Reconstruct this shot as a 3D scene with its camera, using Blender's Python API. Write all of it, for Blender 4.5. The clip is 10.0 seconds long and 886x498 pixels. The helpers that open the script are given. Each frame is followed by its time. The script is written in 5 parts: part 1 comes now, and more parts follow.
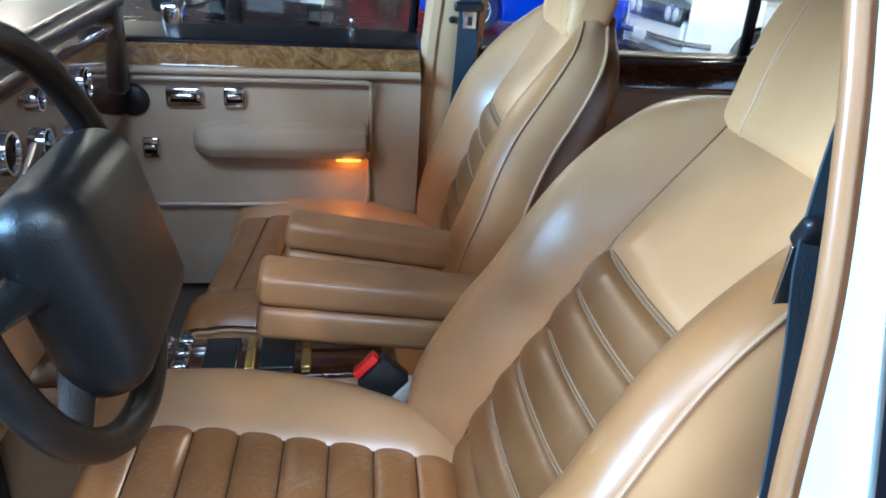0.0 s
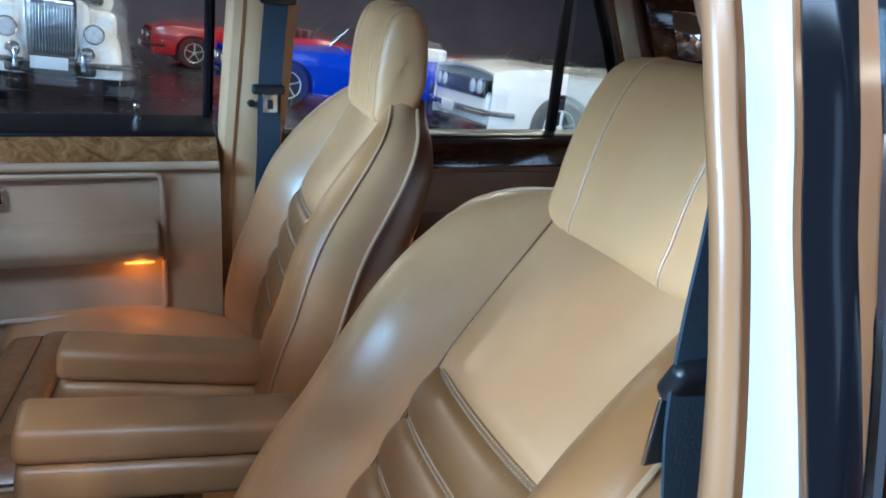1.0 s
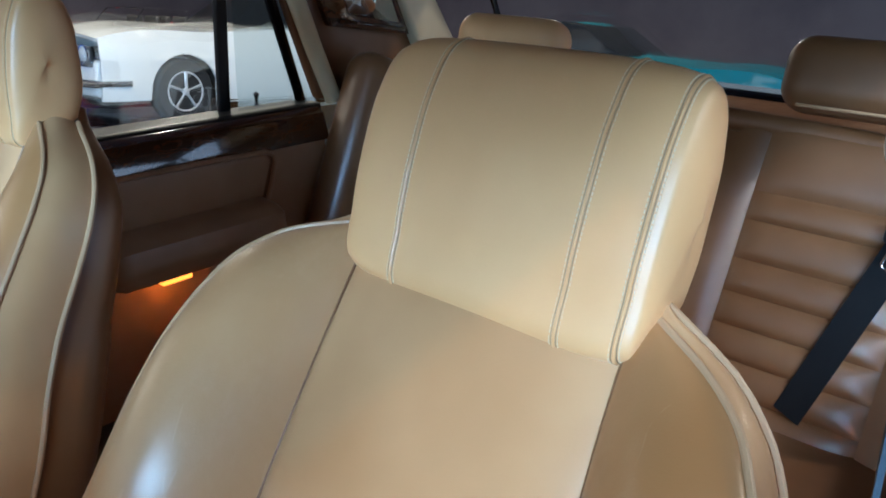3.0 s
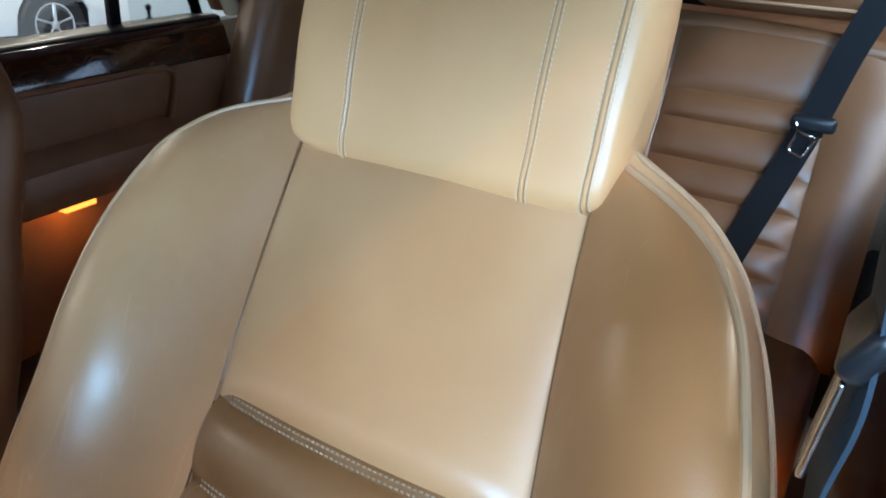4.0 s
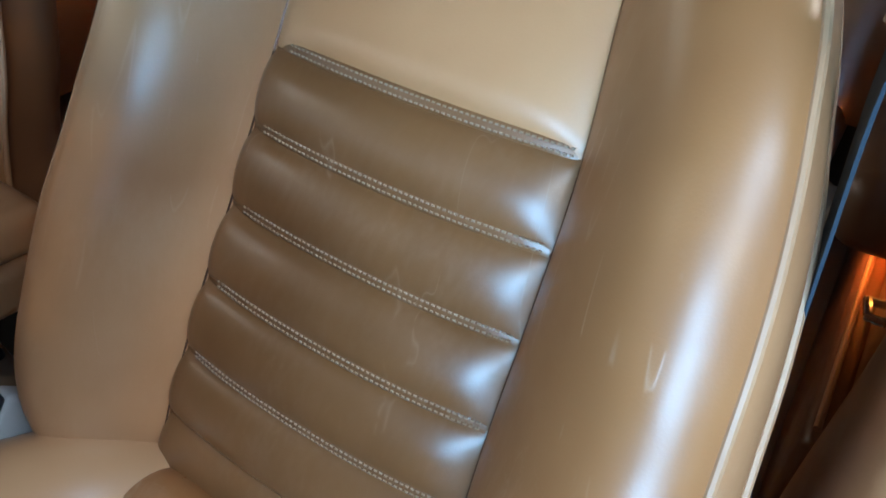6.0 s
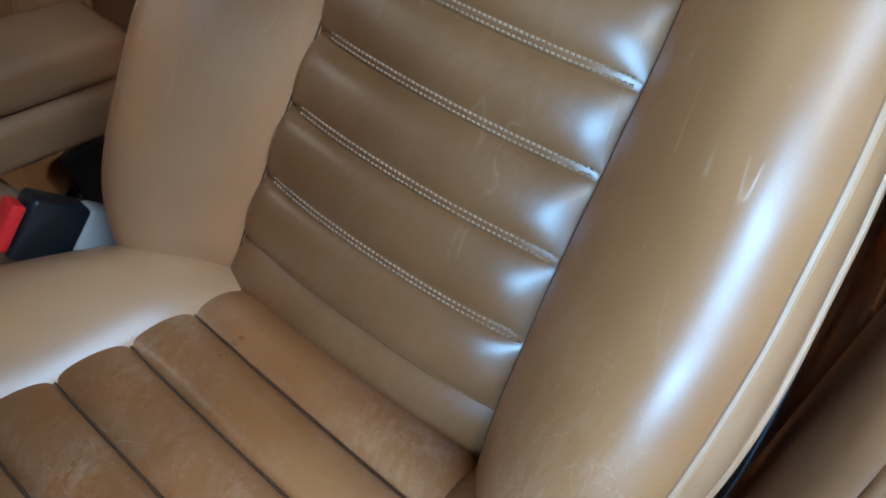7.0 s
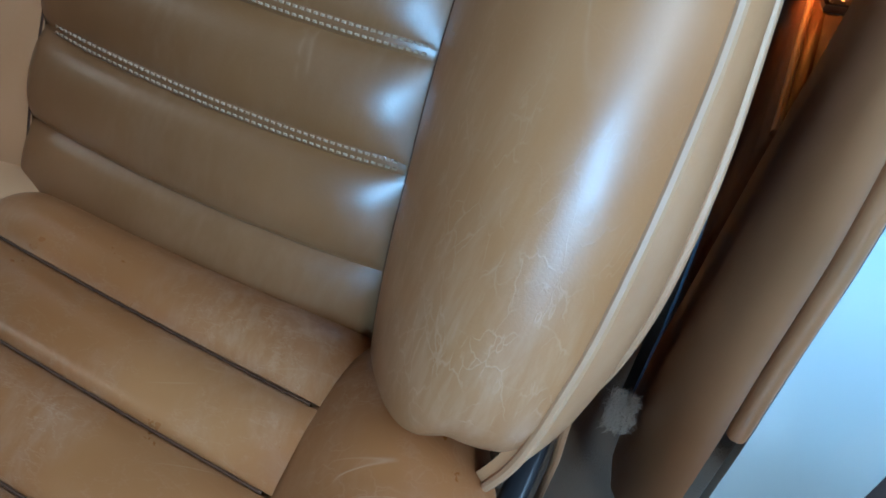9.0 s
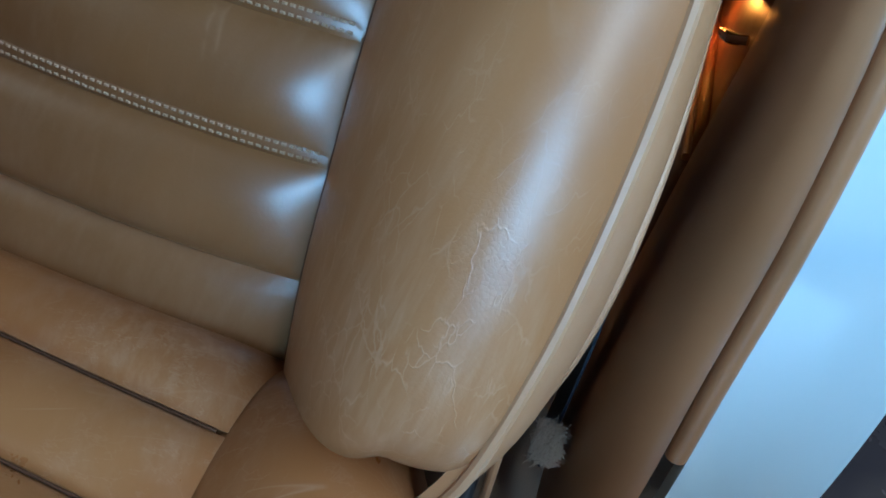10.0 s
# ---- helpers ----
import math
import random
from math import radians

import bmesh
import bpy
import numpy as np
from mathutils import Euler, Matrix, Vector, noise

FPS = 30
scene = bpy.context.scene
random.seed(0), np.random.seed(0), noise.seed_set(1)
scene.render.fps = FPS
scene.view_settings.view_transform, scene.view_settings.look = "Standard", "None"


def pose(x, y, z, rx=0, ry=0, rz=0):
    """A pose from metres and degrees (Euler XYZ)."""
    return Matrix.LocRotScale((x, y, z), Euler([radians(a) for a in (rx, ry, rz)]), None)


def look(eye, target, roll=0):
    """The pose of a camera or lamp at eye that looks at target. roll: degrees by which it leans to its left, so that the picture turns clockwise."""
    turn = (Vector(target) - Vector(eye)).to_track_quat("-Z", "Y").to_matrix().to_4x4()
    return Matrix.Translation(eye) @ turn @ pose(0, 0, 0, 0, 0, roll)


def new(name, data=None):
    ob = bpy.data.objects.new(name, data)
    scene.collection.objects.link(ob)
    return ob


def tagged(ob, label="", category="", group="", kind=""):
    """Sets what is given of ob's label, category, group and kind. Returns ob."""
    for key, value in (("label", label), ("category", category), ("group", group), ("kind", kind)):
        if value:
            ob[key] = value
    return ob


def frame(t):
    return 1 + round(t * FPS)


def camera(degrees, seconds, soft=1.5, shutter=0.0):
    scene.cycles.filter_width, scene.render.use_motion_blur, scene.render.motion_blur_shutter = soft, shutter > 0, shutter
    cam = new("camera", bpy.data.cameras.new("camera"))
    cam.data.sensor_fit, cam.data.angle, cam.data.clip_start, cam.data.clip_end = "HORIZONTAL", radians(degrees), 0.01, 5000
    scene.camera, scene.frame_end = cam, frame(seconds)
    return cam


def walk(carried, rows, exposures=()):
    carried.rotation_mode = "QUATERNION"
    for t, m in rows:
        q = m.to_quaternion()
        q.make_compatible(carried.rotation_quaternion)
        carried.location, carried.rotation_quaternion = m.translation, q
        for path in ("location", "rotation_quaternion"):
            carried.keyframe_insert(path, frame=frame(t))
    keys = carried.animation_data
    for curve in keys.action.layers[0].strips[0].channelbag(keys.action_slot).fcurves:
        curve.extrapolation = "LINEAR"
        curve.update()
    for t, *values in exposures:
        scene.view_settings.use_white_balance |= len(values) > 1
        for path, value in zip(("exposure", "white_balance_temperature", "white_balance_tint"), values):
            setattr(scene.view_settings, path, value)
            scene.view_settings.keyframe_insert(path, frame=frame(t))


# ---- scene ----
cam = camera(60.4, 10.0, 1.8)

PATH = [
    (0, (-0.356, -0.707, 1.292), (-0.053, 1.080, 0.446), 3.6),
    (0.3, (-0.331, -0.686, 1.303), (0.139, 1.102, 0.539), 3.9),
    (0.5, (-0.334, -0.679, 1.308), (0.245, 1.100, 0.602), 4.7),
    (1, (-0.305, -0.566, 1.295), (0.441, 1.171, 0.642), 4.5),
    (1.5, (-0.288, -0.443, 1.325), (0.593, 1.220, 0.649), 3.3),
    (2, (-0.271, -0.399, 1.326), (0.839, 1.113, 0.632), 3.4),
    (2.2, (-0.279, -0.370, 1.325), (0.916, 1.075, 0.629), 3.2),
    (3.3, (-0.293, -0.267, 1.292), (1.210, 0.813, 0.533), 1.8),
    (3.5, (-0.302, -0.261, 1.282), (1.224, 0.762, 0.492), 1.9),
    (4, (-0.317, -0.251, 1.249), (1.229, 0.670, 0.376), 2.1),
    (4.5, (-0.331, -0.253, 1.224), (1.191, 0.609, 0.253), 2.4),
    (5, (-0.346, -0.261, 1.200), (1.120, 0.579, 0.130), 2.5),
    (5.5, (-0.373, -0.265, 1.178), (1.026, 0.540, -0.004), 3.4),
    (6, (-0.395, -0.259, 1.157), (0.922, 0.512, -0.136), 4.0),
    (6.2, (-0.396, -0.262, 1.149), (0.863, 0.512, -0.199), 3.3),
    (7.3, (-0.464, -0.264, 1.115), (0.607, 0.460, -0.411), 8.2),
    (7.5, (-0.456, -0.259, 1.117), (0.517, 0.455, -0.479), 7.2),
    (8, (-0.457, -0.261, 1.094), (0.421, 0.427, -0.566), 7.1),
    (8.5, (-0.437, -0.267, 1.023), (0.591, 0.326, -0.587), 8.1),
    (9, (-0.441, -0.269, 0.964), (0.857, 0.171, -0.493), 9.3),
    (9.5, (-0.446, -0.254, 0.922), (1.047, 0.044, -0.375), 12.4),
    (10, (-0.442, -0.252, 0.904), (1.075, -0.022, -0.379), 15.7),
]
# the saloon stands a few degrees out of level; camera and car share its frame
UP = Vector((0.068, 0.042, 1.0)).normalized()
PIVOT = Matrix.Translation((-0.3, -0.4, 1.3))
LEAN = PIVOT @ UP.rotation_difference(Vector((0, 0, 1))).to_matrix().to_4x4() @ PIVOT.inverted()
walk(cam, [(t, LEAN @ look(eye, target, roll)) for t, eye, target, roll in PATH],
     [(0, 0.85, 5250, 5), (0.6, 0.52, 5200, 4), (2.2, 0.42, 5400, 6), (4, 0.42, 5450, 6), (6.2, 0.22, 5250, 4),
      (7.5, 0.30, 4820, 0), (8.2, 0.26, 4800, 0), (9, 0.10, 4820, -1), (10, -0.22, 4950, 0)])

# ---------------- world, lights, exposure ----------------
world = bpy.data.worlds.new("showroom_world")
scene.world = world
world.use_nodes = True
world.node_tree.nodes["Background"].inputs[0].default_value = (0.60, 0.72, 0.95, 1)
world.node_tree.nodes["Background"].inputs[1].default_value = 0.12


def area_lamp(name, eye, target, sx, sy, watts, colour):
    d = bpy.data.lights.new(name, "AREA")
    d.shape, d.size, d.size_y, d.energy, d.color = "RECTANGLE", sx, sy, watts, colour
    ob = new(name, d)
    ob.matrix_world = look(eye, target)
    return ob


def spot_bulb(name, at, watts, colour, radius=0.015):
    d = bpy.data.lights.new(name, "POINT")
    d.energy, d.color, d.shadow_soft_size = watts, colour, radius
    ob = new(name, d)
    ob.location = at
    return ob


DAY = (0.47, 0.735, 1.0)
PLAIN = (1.0, 0.91, 0.80)
SKY = (0.64, 0.79, 1.0)
WARM = (1.0, 0.84, 0.62)
PANEL = (0.70, 0.84, 1.0)
AMBER = (1.0, 0.30, 0.03)
# cool daylight from a window ahead on the open door's side, a second shop window farther over,
# a cool panel under the ceiling outside the open door, and an added fill by that side's wall
area_lamp("window_light", (-6.9, -2.3, 2.4), (0, 0.0, 1.0), 2.8, 2.6, 950, DAY)
area_lamp("window_light_far", (-6.9, 4.2, 2.3), (0, 0.2, 1.0), 6.0, 2.6, 60, PLAIN)
area_lamp("ceiling_panel", (-0.9, -2.75, 4.45), (-0.3, 0.0, 0.6), 4.4, 1.9, 360, PANEL)
# added fill, mostly past the street window's opening, for border and headrest side
area_lamp("window_light_street", (3.2, -6.05, 2.25), (0.0, 0.0, 1.0), 5.5, 3.0, 100, SKY)
# amber courtesy lamps in the doors
for at, watts in (((-0.30, 1.080, 0.672), 0.09), ((0.50, 1.085, 0.630), 0.12), ((0.50, -0.318, 0.632), 0.55)):
    spot_bulb("courtesy_bulb", LEAN @ Vector(at), watts, AMBER, 0.012)
# small ceiling lamps of the showroom
for lx in (-4.5, 3.5, 10.5):
    for ly in (-3.5, 5.5, 11.0, 17.5):
        lamp = area_lamp("ceiling_light", (lx, ly, 4.5), (lx, ly, 0), 0.24, 0.24, 120 if ly < 3 else 60 if lx < 0 and ly < 8 else 190, WARM)

# ---------------- mesh helpers ----------------


def link(name, me, mat, parent=None, label="", smooth=True):
    if mat:
        me.materials.append(mat)
    if smooth and me.polygons:
        me.polygons.foreach_set("use_smooth", [True] * len(me.polygons))
    ob = new(name, me)
    if parent:
        ob.parent = parent
    if label:
        ob["label"] = label
    return ob


def part(name, bm, mat, parent=None, label="", smooth=True, angle=0.7):
    me = bpy.data.meshes.new(name)
    bmesh.ops.recalc_face_normals(bm, faces=bm.faces)
    if smooth:
        for e in bm.edges:
            if len(e.link_faces) == 2 and e.calc_face_angle(0) > angle:
                e.smooth = False
    bm.to_mesh(me)
    bm.free()
    return link(name, me, mat, parent, label, smooth)


def thing(name, at, label, category, group="", kind=""):
    ob = new(name)
    ob.empty_display_size = 0.05
    ob.location = at
    return tagged(ob, label, category, group, kind)


def under(ob, parent):
    ob.parent = parent
    ob.matrix_parent_inverse = Matrix.Translation(-parent.location)
    return ob


def grid_bm(P, closed=False, bm=None):
    """A sheet of quads over an array (nu, nv, 3); closed joins the last row of u to the first."""
    bm = bm or bmesh.new()
    P = np.asarray(P, float)
    nu, nv = P.shape[:2]
    vs = [[bm.verts.new(P[i, j]) for j in range(nv)] for i in range(nu)]
    for i in range(nu if closed else nu - 1):
        for j in range(nv - 1):
            a = (i + 1) % nu
            try:
                bm.faces.new((vs[i][j], vs[a][j], vs[a][j + 1], vs[i][j + 1]))
            except ValueError:
                pass
    return bm


def padded_bm(P, thick):
    """A sheet with thickness: the back lies behind the front by its normals, and a rim joins the two."""
    P = np.asarray(P, float)
    du, dv = np.gradient(P, axis=0), np.gradient(P, axis=1)
    n = np.cross(du, dv)
    n /= np.linalg.norm(n, axis=2, keepdims=True) + 1e-9
    Q = P - n * thick
    bm = bmesh.new()
    nu, nv = P.shape[:2]
    a = [[bm.verts.new(P[i, j]) for j in range(nv)] for i in range(nu)]
    b = [[bm.verts.new(Q[i, j]) for j in range(nv)] for i in range(nu)]
    for i in range(nu - 1):
        for j in range(nv - 1):
            bm.faces.new((a[i][j], a[i + 1][j], a[i + 1][j + 1], a[i][j + 1]))
            bm.faces.new((b[i][j], b[i][j + 1], b[i + 1][j + 1], b[i + 1][j]))
    for i in range(nu - 1):
        for j in (0, nv - 1):
            bm.faces.new((a[i][j], b[i][j], b[i + 1][j], a[i + 1][j]))
    for j in range(nv - 1):
        for i in (0, nu - 1):
            bm.faces.new((a[i][j], a[i][j + 1], b[i][j + 1], b[i][j]))
    return bm


def tube_bm(pts, r, n=8, bm=None, flat=1.0, caps=True):
    """A round cord along points."""
    bm = bm or bmesh.new()
    pts = [Vector(p) for p in pts]
    side = None
    rings = []
    for i, p in enumerate(pts):
        t = (pts[min(i + 1, len(pts) - 1)] - pts[max(i - 1, 0)]).normalized()
        if side is None:
            side = t.cross(Vector((0.3, 0.2, 1))).normalized()
        side = (side - t * side.dot(t)).normalized()
        up = t.cross(side)
        rr = r[i] if hasattr(r, "__len__") else r
        rings.append([bm.verts.new(p + side * math.cos(2 * math.pi * k / n) * rr + up * math.sin(2 * math.pi * k / n) * rr * flat) for k in range(n)])
    for a, b in zip(rings, rings[1:]):
        for k in range(n):
            bm.faces.new((a[k], a[(k + 1) % n], b[(k + 1) % n], b[k]))
    if caps:
        bm.faces.new(rings[0])
        bm.faces.new(rings[-1][::-1])
    return bm


def rbox_bm(c, s, r=0.01, seg=3, bm=None, m=None):
    """A box with rounded edges, centred at c, with sides s."""
    one = bmesh.new()
    bmesh.ops.create_cube(one, size=1)
    bmesh.ops.scale(one, vec=s, verts=one.verts)
    if r > 0:
        bmesh.ops.bevel(one, geom=one.edges[:], offset=r, segments=seg, profile=0.5, affect="EDGES")
    if m is not None:
        bmesh.ops.transform(one, matrix=m, verts=one.verts)
    bmesh.ops.translate(one, vec=c, verts=one.verts)
    if bm is None:
        return one
    me = bpy.data.meshes.new("tmp")
    one.to_mesh(me)
    one.free()
    bm.from_mesh(me)
    bpy.data.meshes.remove(me)
    return bm


def lathe_bm(profile, c, axis="z", n=32, bm=None, m=None):
    """Turns (radius, height) pairs round an axis through c."""
    bm = bm or bmesh.new()
    rows = []
    for r, h in profile:
        row = []
        for k in range(n):
            a = 2 * math.pi * k / n
            p = Vector((r * math.cos(a), r * math.sin(a), h))
            if axis == "x":
                p = Vector((p.z, p.x, p.y))
            elif axis == "y":
                p = Vector((p.x, p.z, p.y))
            if m is not None:
                p = m @ p
            row.append(bm.verts.new(p + Vector(c)))
        rows.append(row)
    for a, b in zip(rows, rows[1:]):
        for k in range(n):
            bm.faces.new((a[k], a[(k + 1) % n], b[(k + 1) % n], b[k]))
    for row in (rows[0], rows[-1]):
        try:
            bm.faces.new(row)
        except ValueError:
            pass
    return bm


def prism_bm(outline, axis, lo, hi, bevel=0.0, seg=2, bm=None):
    """A flat outline of 2D points pushed along an axis from lo to hi. The outline lies in the other two axes, in order."""
    own = bmesh.new()
    order = {"x": lambda a, b, h: (h, a, b), "y": lambda a, b, h: (a, h, b), "z": lambda a, b, h: (a, b, h)}[axis]
    bot = [own.verts.new(order(a, b, lo)) for a, b in outline]
    top = [own.verts.new(order(a, b, hi)) for a, b in outline]
    own.faces.new(bot)
    own.faces.new(top[::-1])
    n = len(outline)
    for k in range(n):
        own.faces.new((bot[k], bot[(k + 1) % n], top[(k + 1) % n], top[k]))
    bmesh.ops.recalc_face_normals(own, faces=own.faces)
    if bevel:
        bmesh.ops.bevel(own, geom=own.edges[:], offset=bevel, segments=seg, profile=0.5, affect="EDGES")
    if bm is None:
        return own
    me = bpy.data.meshes.new("tmp")
    own.to_mesh(me)
    own.free()
    bm.from_mesh(me)
    bpy.data.meshes.remove(me)
    return bm


def curve_through(table, x):
    """A smooth value at x through a table of pairs."""
    t = np.asarray(table, float)
    xs, ys = t[:, 0], t[:, 1:]
    m = np.gradient(ys, xs, axis=0)
    x = np.clip(np.asarray(x, float), xs[0], xs[-1])
    k = np.clip(np.searchsorted(xs, x) - 1, 0, len(xs) - 2)
    h = (xs[k + 1] - xs[k])
    u = ((x - xs[k]) / h)[..., None]
    h = h[..., None]
    out = (2 * u**3 - 3 * u**2 + 1) * ys[k] + (u**3 - 2 * u**2 + u) * h * m[k] + (-2 * u**3 + 3 * u**2) * ys[k + 1] + (u**3 - u**2) * h * m[k + 1]
    return out[..., 0] if ys.shape[1] == 1 else out


# ---------------- materials ----------------


def material(name, colour, rough=0.5, metal=0.0, **more):
    m = bpy.data.materials.new(name)
    m.use_nodes = True
    b = m.node_tree.nodes["Principled BSDF"]
    b.inputs["Base Color"].default_value = (*colour, 1)
    b.inputs["Roughness"].default_value = rough
    b.inputs["Metallic"].default_value = metal
    for k, v in more.items():
        b.inputs[k.replace("_", " ")].default_value = v
    return m


def wire(m):
    t = m.node_tree
    return t.nodes, t.links, t.nodes["Principled BSDF"]


def noise_node(m, scale, detail=4, rough=0.6, distort=0.0, stretch=None):
    n, l, b = wire(m)
    tc = n.new("ShaderNodeTexCoord")
    src = tc.outputs["Object"]
    if stretch:
        mp = n.new("ShaderNodeMapping")
        mp.vector_type = "TEXTURE"
        mp.inputs["Scale"].default_value = [1 / v for v in stretch[:3]]
        if len(stretch) > 3:
            mp.inputs["Rotation"].default_value = stretch[3:]
        l.new(src, mp.inputs["Vector"])
        src = mp.outputs["Vector"]
    t = n.new("ShaderNodeTexNoise")
    t.inputs["Scale"].default_value = scale
    t.inputs["Detail"].default_value = detail
    t.inputs["Roughness"].default_value = rough
    t.inputs["Distortion"].default_value = distort
    l.new(src, t.inputs["Vector"])
    return t.outputs["Fac"]


def ramp(m, fac, stops):
    n, l, b = wire(m)
    r = n.new("ShaderNodeValToRGB")
    while len(r.color_ramp.elements) < len(stops):
        r.color_ramp.elements.new(0.5)
    for e, (p, c) in zip(r.color_ramp.elements, stops):
        e.position = p
        e.color = (*c, 1) if hasattr(c, "__len__") else (c, c, c, 1)
    l.new(fac, r.inputs["Fac"])
    return r.outputs["Color"]


def mix(m, fac, a, b2, mode="MIX"):
    n, l, b = wire(m)
    x = n.new("ShaderNodeMix")
    x.data_type, x.blend_type = "RGBA", mode
    for sock, v in ((x.inputs[0], fac), (x.inputs[6], a), (x.inputs[7], b2)):
        if hasattr(v, "is_output"):
            l.new(v, sock)
        elif hasattr(v, "__len__"):
            sock.default_value = (*v, 1)
        else:
            sock.default_value = v
    return x.outputs[2]


def arith(m, op, a, b2=0.0):
    n, l, b = wire(m)
    x = n.new("ShaderNodeMath")
    x.operation = op
    for sock, v in zip(x.inputs, (a, b2)):
        if hasattr(v, "is_output"):
            l.new(v, sock)
        else:
            sock.default_value = v
    return x.outputs[0]


def bump(m, heights):
    """Stacks bumps: pairs of (height, strength, distance)."""
    n, l, b = wire(m)
    last = None
    for h, s, d in heights:
        u = n.new("ShaderNodeBump")
        u.inputs["Strength"].default_value = s
        u.inputs["Distance"].default_value = d
        l.new(h, u.inputs["Height"])
        if last:
            l.new(last, u.inputs["Normal"])
        last = u.outputs["Normal"]
    l.new(last, b.inputs["Normal"])


def grain_node(m, scale):
    n, l, b = wire(m)
    tc = n.new("ShaderNodeTexCoord")
    v = n.new("ShaderNodeTexVoronoi")
    v.inputs["Scale"].default_value = scale
    l.new(tc.outputs["Object"], v.inputs["Vector"])
    return v.outputs["Distance"]


def leather(name, base, dark, light, wear=0.5, crease=0.5, rough=0.36, along=(1.0, 1.0, 0.30, 0.15, 0.25, 0.0), spots=7.0, width=0.008, band=None, fold=(1.0, 1.0, 0.07, 0.0, 0.585, 0.25), crack=0.0):
    """Aged hide: cloudy colour, grain, rubbed patches with fine streaks, short broken creases, uneven gloss."""
    m = material(name, base, rough)
    n, l, b = wire(m)
    cloud = noise_node(m, 5.5, 3, 0.55)
    fine = noise_node(m, 34, 5, 0.65)
    col = ramp(m, cloud, ((0.3, dark), (0.55, base), (0.78, light)))
    col = mix(m, arith(m, "MULTIPLY", fine, 0.12), col, dark)
    gl = ramp(m, fine, ((0.3, max(0.27, rough - 0.05)), (0.7, rough + 0.05)))
    b.inputs["Specular IOR Level"].default_value = 0.7
    skin = [(grain_node(m, 480), 0.06, 0.0006), (noise_node(m, 11, 1, 0.4), 0.30, 0.004)]
    if wear < 0.2:
        l.new(col, b.inputs["Base Color"])
        l.new(gl, b.inputs["Roughness"])
        bump(m, skin)
        return m
    pale = tuple(min(1, 0.80 * c + k) for c, k in zip(light, (0.22, 0.195, 0.16)))
    # rubbed patches, broken up by fine streaks along the pull of the hide
    patch = ramp(m, noise_node(m, spots, 4, 0.55), ((0.40, 0.0), (0.64, 1.0)))
    streak = ramp(m, noise_node(m, 150, 3, 0.6, 0.2, along), ((0.42, 0.0), (0.70, 1.0)))
    smear = ramp(m, noise_node(m, 26, 6, 0.75, 0.2, along), ((0.45, 0.0), (0.75, 1.0)))
    rub = arith(m, "MULTIPLY", patch, arith(m, "ADD", arith(m, "MULTIPLY", streak, 0.50), arith(m, "MULTIPLY", smear, 0.34)))
    if band:
        # rubbed only over a stretch of height, where the sitter slides in
        sep = n.new("ShaderNodeSeparateXYZ")
        l.new(n.new("ShaderNodeTexCoord").outputs["Object"], sep.inputs[0])
        low_band = ramp(m, sep.outputs["Z"], ((band[0], 0.0), (band[1], 1.0), (band[2], 1.0), (band[3], 0.0)))
        rub = arith(m, "MULTIPLY", rub, low_band)
    col = mix(m, arith(m, "MULTIPLY", rub, wear * 0.75), col, pale)
    # creases: a thin line where a slow noise crosses its middle, kept in short lengths
    lines = noise_node(m, 26, 1.5, 0.45, 0.0, fold)
    thin = ramp(m, arith(m, "ABSOLUTE", arith(m, "SUBTRACT", lines, 0.5)), ((0.0, 1.0), (width, 0.0)))
    keep = ramp(m, noise_node(m, 22, 3, 0.6), ((0.49, 0.0), (0.55, 1.0)))
    some = ramp(m, noise_node(m, 4.2, 2, 0.5), ((0.47, 0.0), (0.57, 1.0)))
    marks = arith(m, "MULTIPLY", arith(m, "MULTIPLY", thin, keep), some)
    if band:
        marks = arith(m, "MULTIPLY", marks, arith(m, "SUBTRACT", 1.0, low_band))
    if wear > 0.5:
        # fine scratches running two more ways across the rubbed parts
        for turn, size in ((-0.7, 70), (1.1, 95)):
            mp = n.new("ShaderNodeMapping")
            mp.vector_type = "TEXTURE"
            mp.inputs["Scale"].default_value = (1.0, 2.6, 1.0) if fold[1] < 0.5 else (1.0, 1.0, 2.6)
            mp.inputs["Rotation"].default_value = (0.0, 0.0, 0.6 * turn) if fold[1] < 0.5 else (0.4 * turn, 0.585, 0.0)
            wob = n.new("ShaderNodeVectorMath")
            wob.operation = "ADD"
            shift = n.new("ShaderNodeTexNoise")
            shift.inputs["Scale"].default_value = 30
            small = n.new("ShaderNodeVectorMath")
            small.operation = "SCALE"
            small.inputs["Scale"].default_value = 0.010
            l.new(shift.outputs["Color"], small.inputs[0])
            l.new(n.new("ShaderNodeTexCoord").outputs["Object"], wob.inputs[0])
            l.new(small.outputs["Vector"], wob.inputs[1])
            l.new(wob.outputs["Vector"], mp.inputs["Vector"])
            cell = n.new("ShaderNodeTexVoronoi")
            cell.feature = "DISTANCE_TO_EDGE"
            cell.inputs["Scale"].default_value = size
            l.new(mp.outputs["Vector"], cell.inputs["Vector"])
            hair = ramp(m, cell.outputs["Distance"], ((0.0, 0.8), (0.03, 0.0)))
            there = ramp(m, noise_node(m, 11 + size * 0.3, 2, 0.5), ((0.47, 0.0), (0.57, 1.0)))
            there = arith(m, "MULTIPLY", there, low_band) if band else there
            marks = arith(m, "MAXIMUM", marks, arith(m, "MULTIPLY", arith(m, "MULTIPLY", hair, there), arith(m, "ADD", arith(m, "MULTIPLY", patch, 0.6), 0.25)))
    col = mix(m, arith(m, "MULTIPLY", marks, crease), col, pale)
    l.new(col, b.inputs["Base Color"])
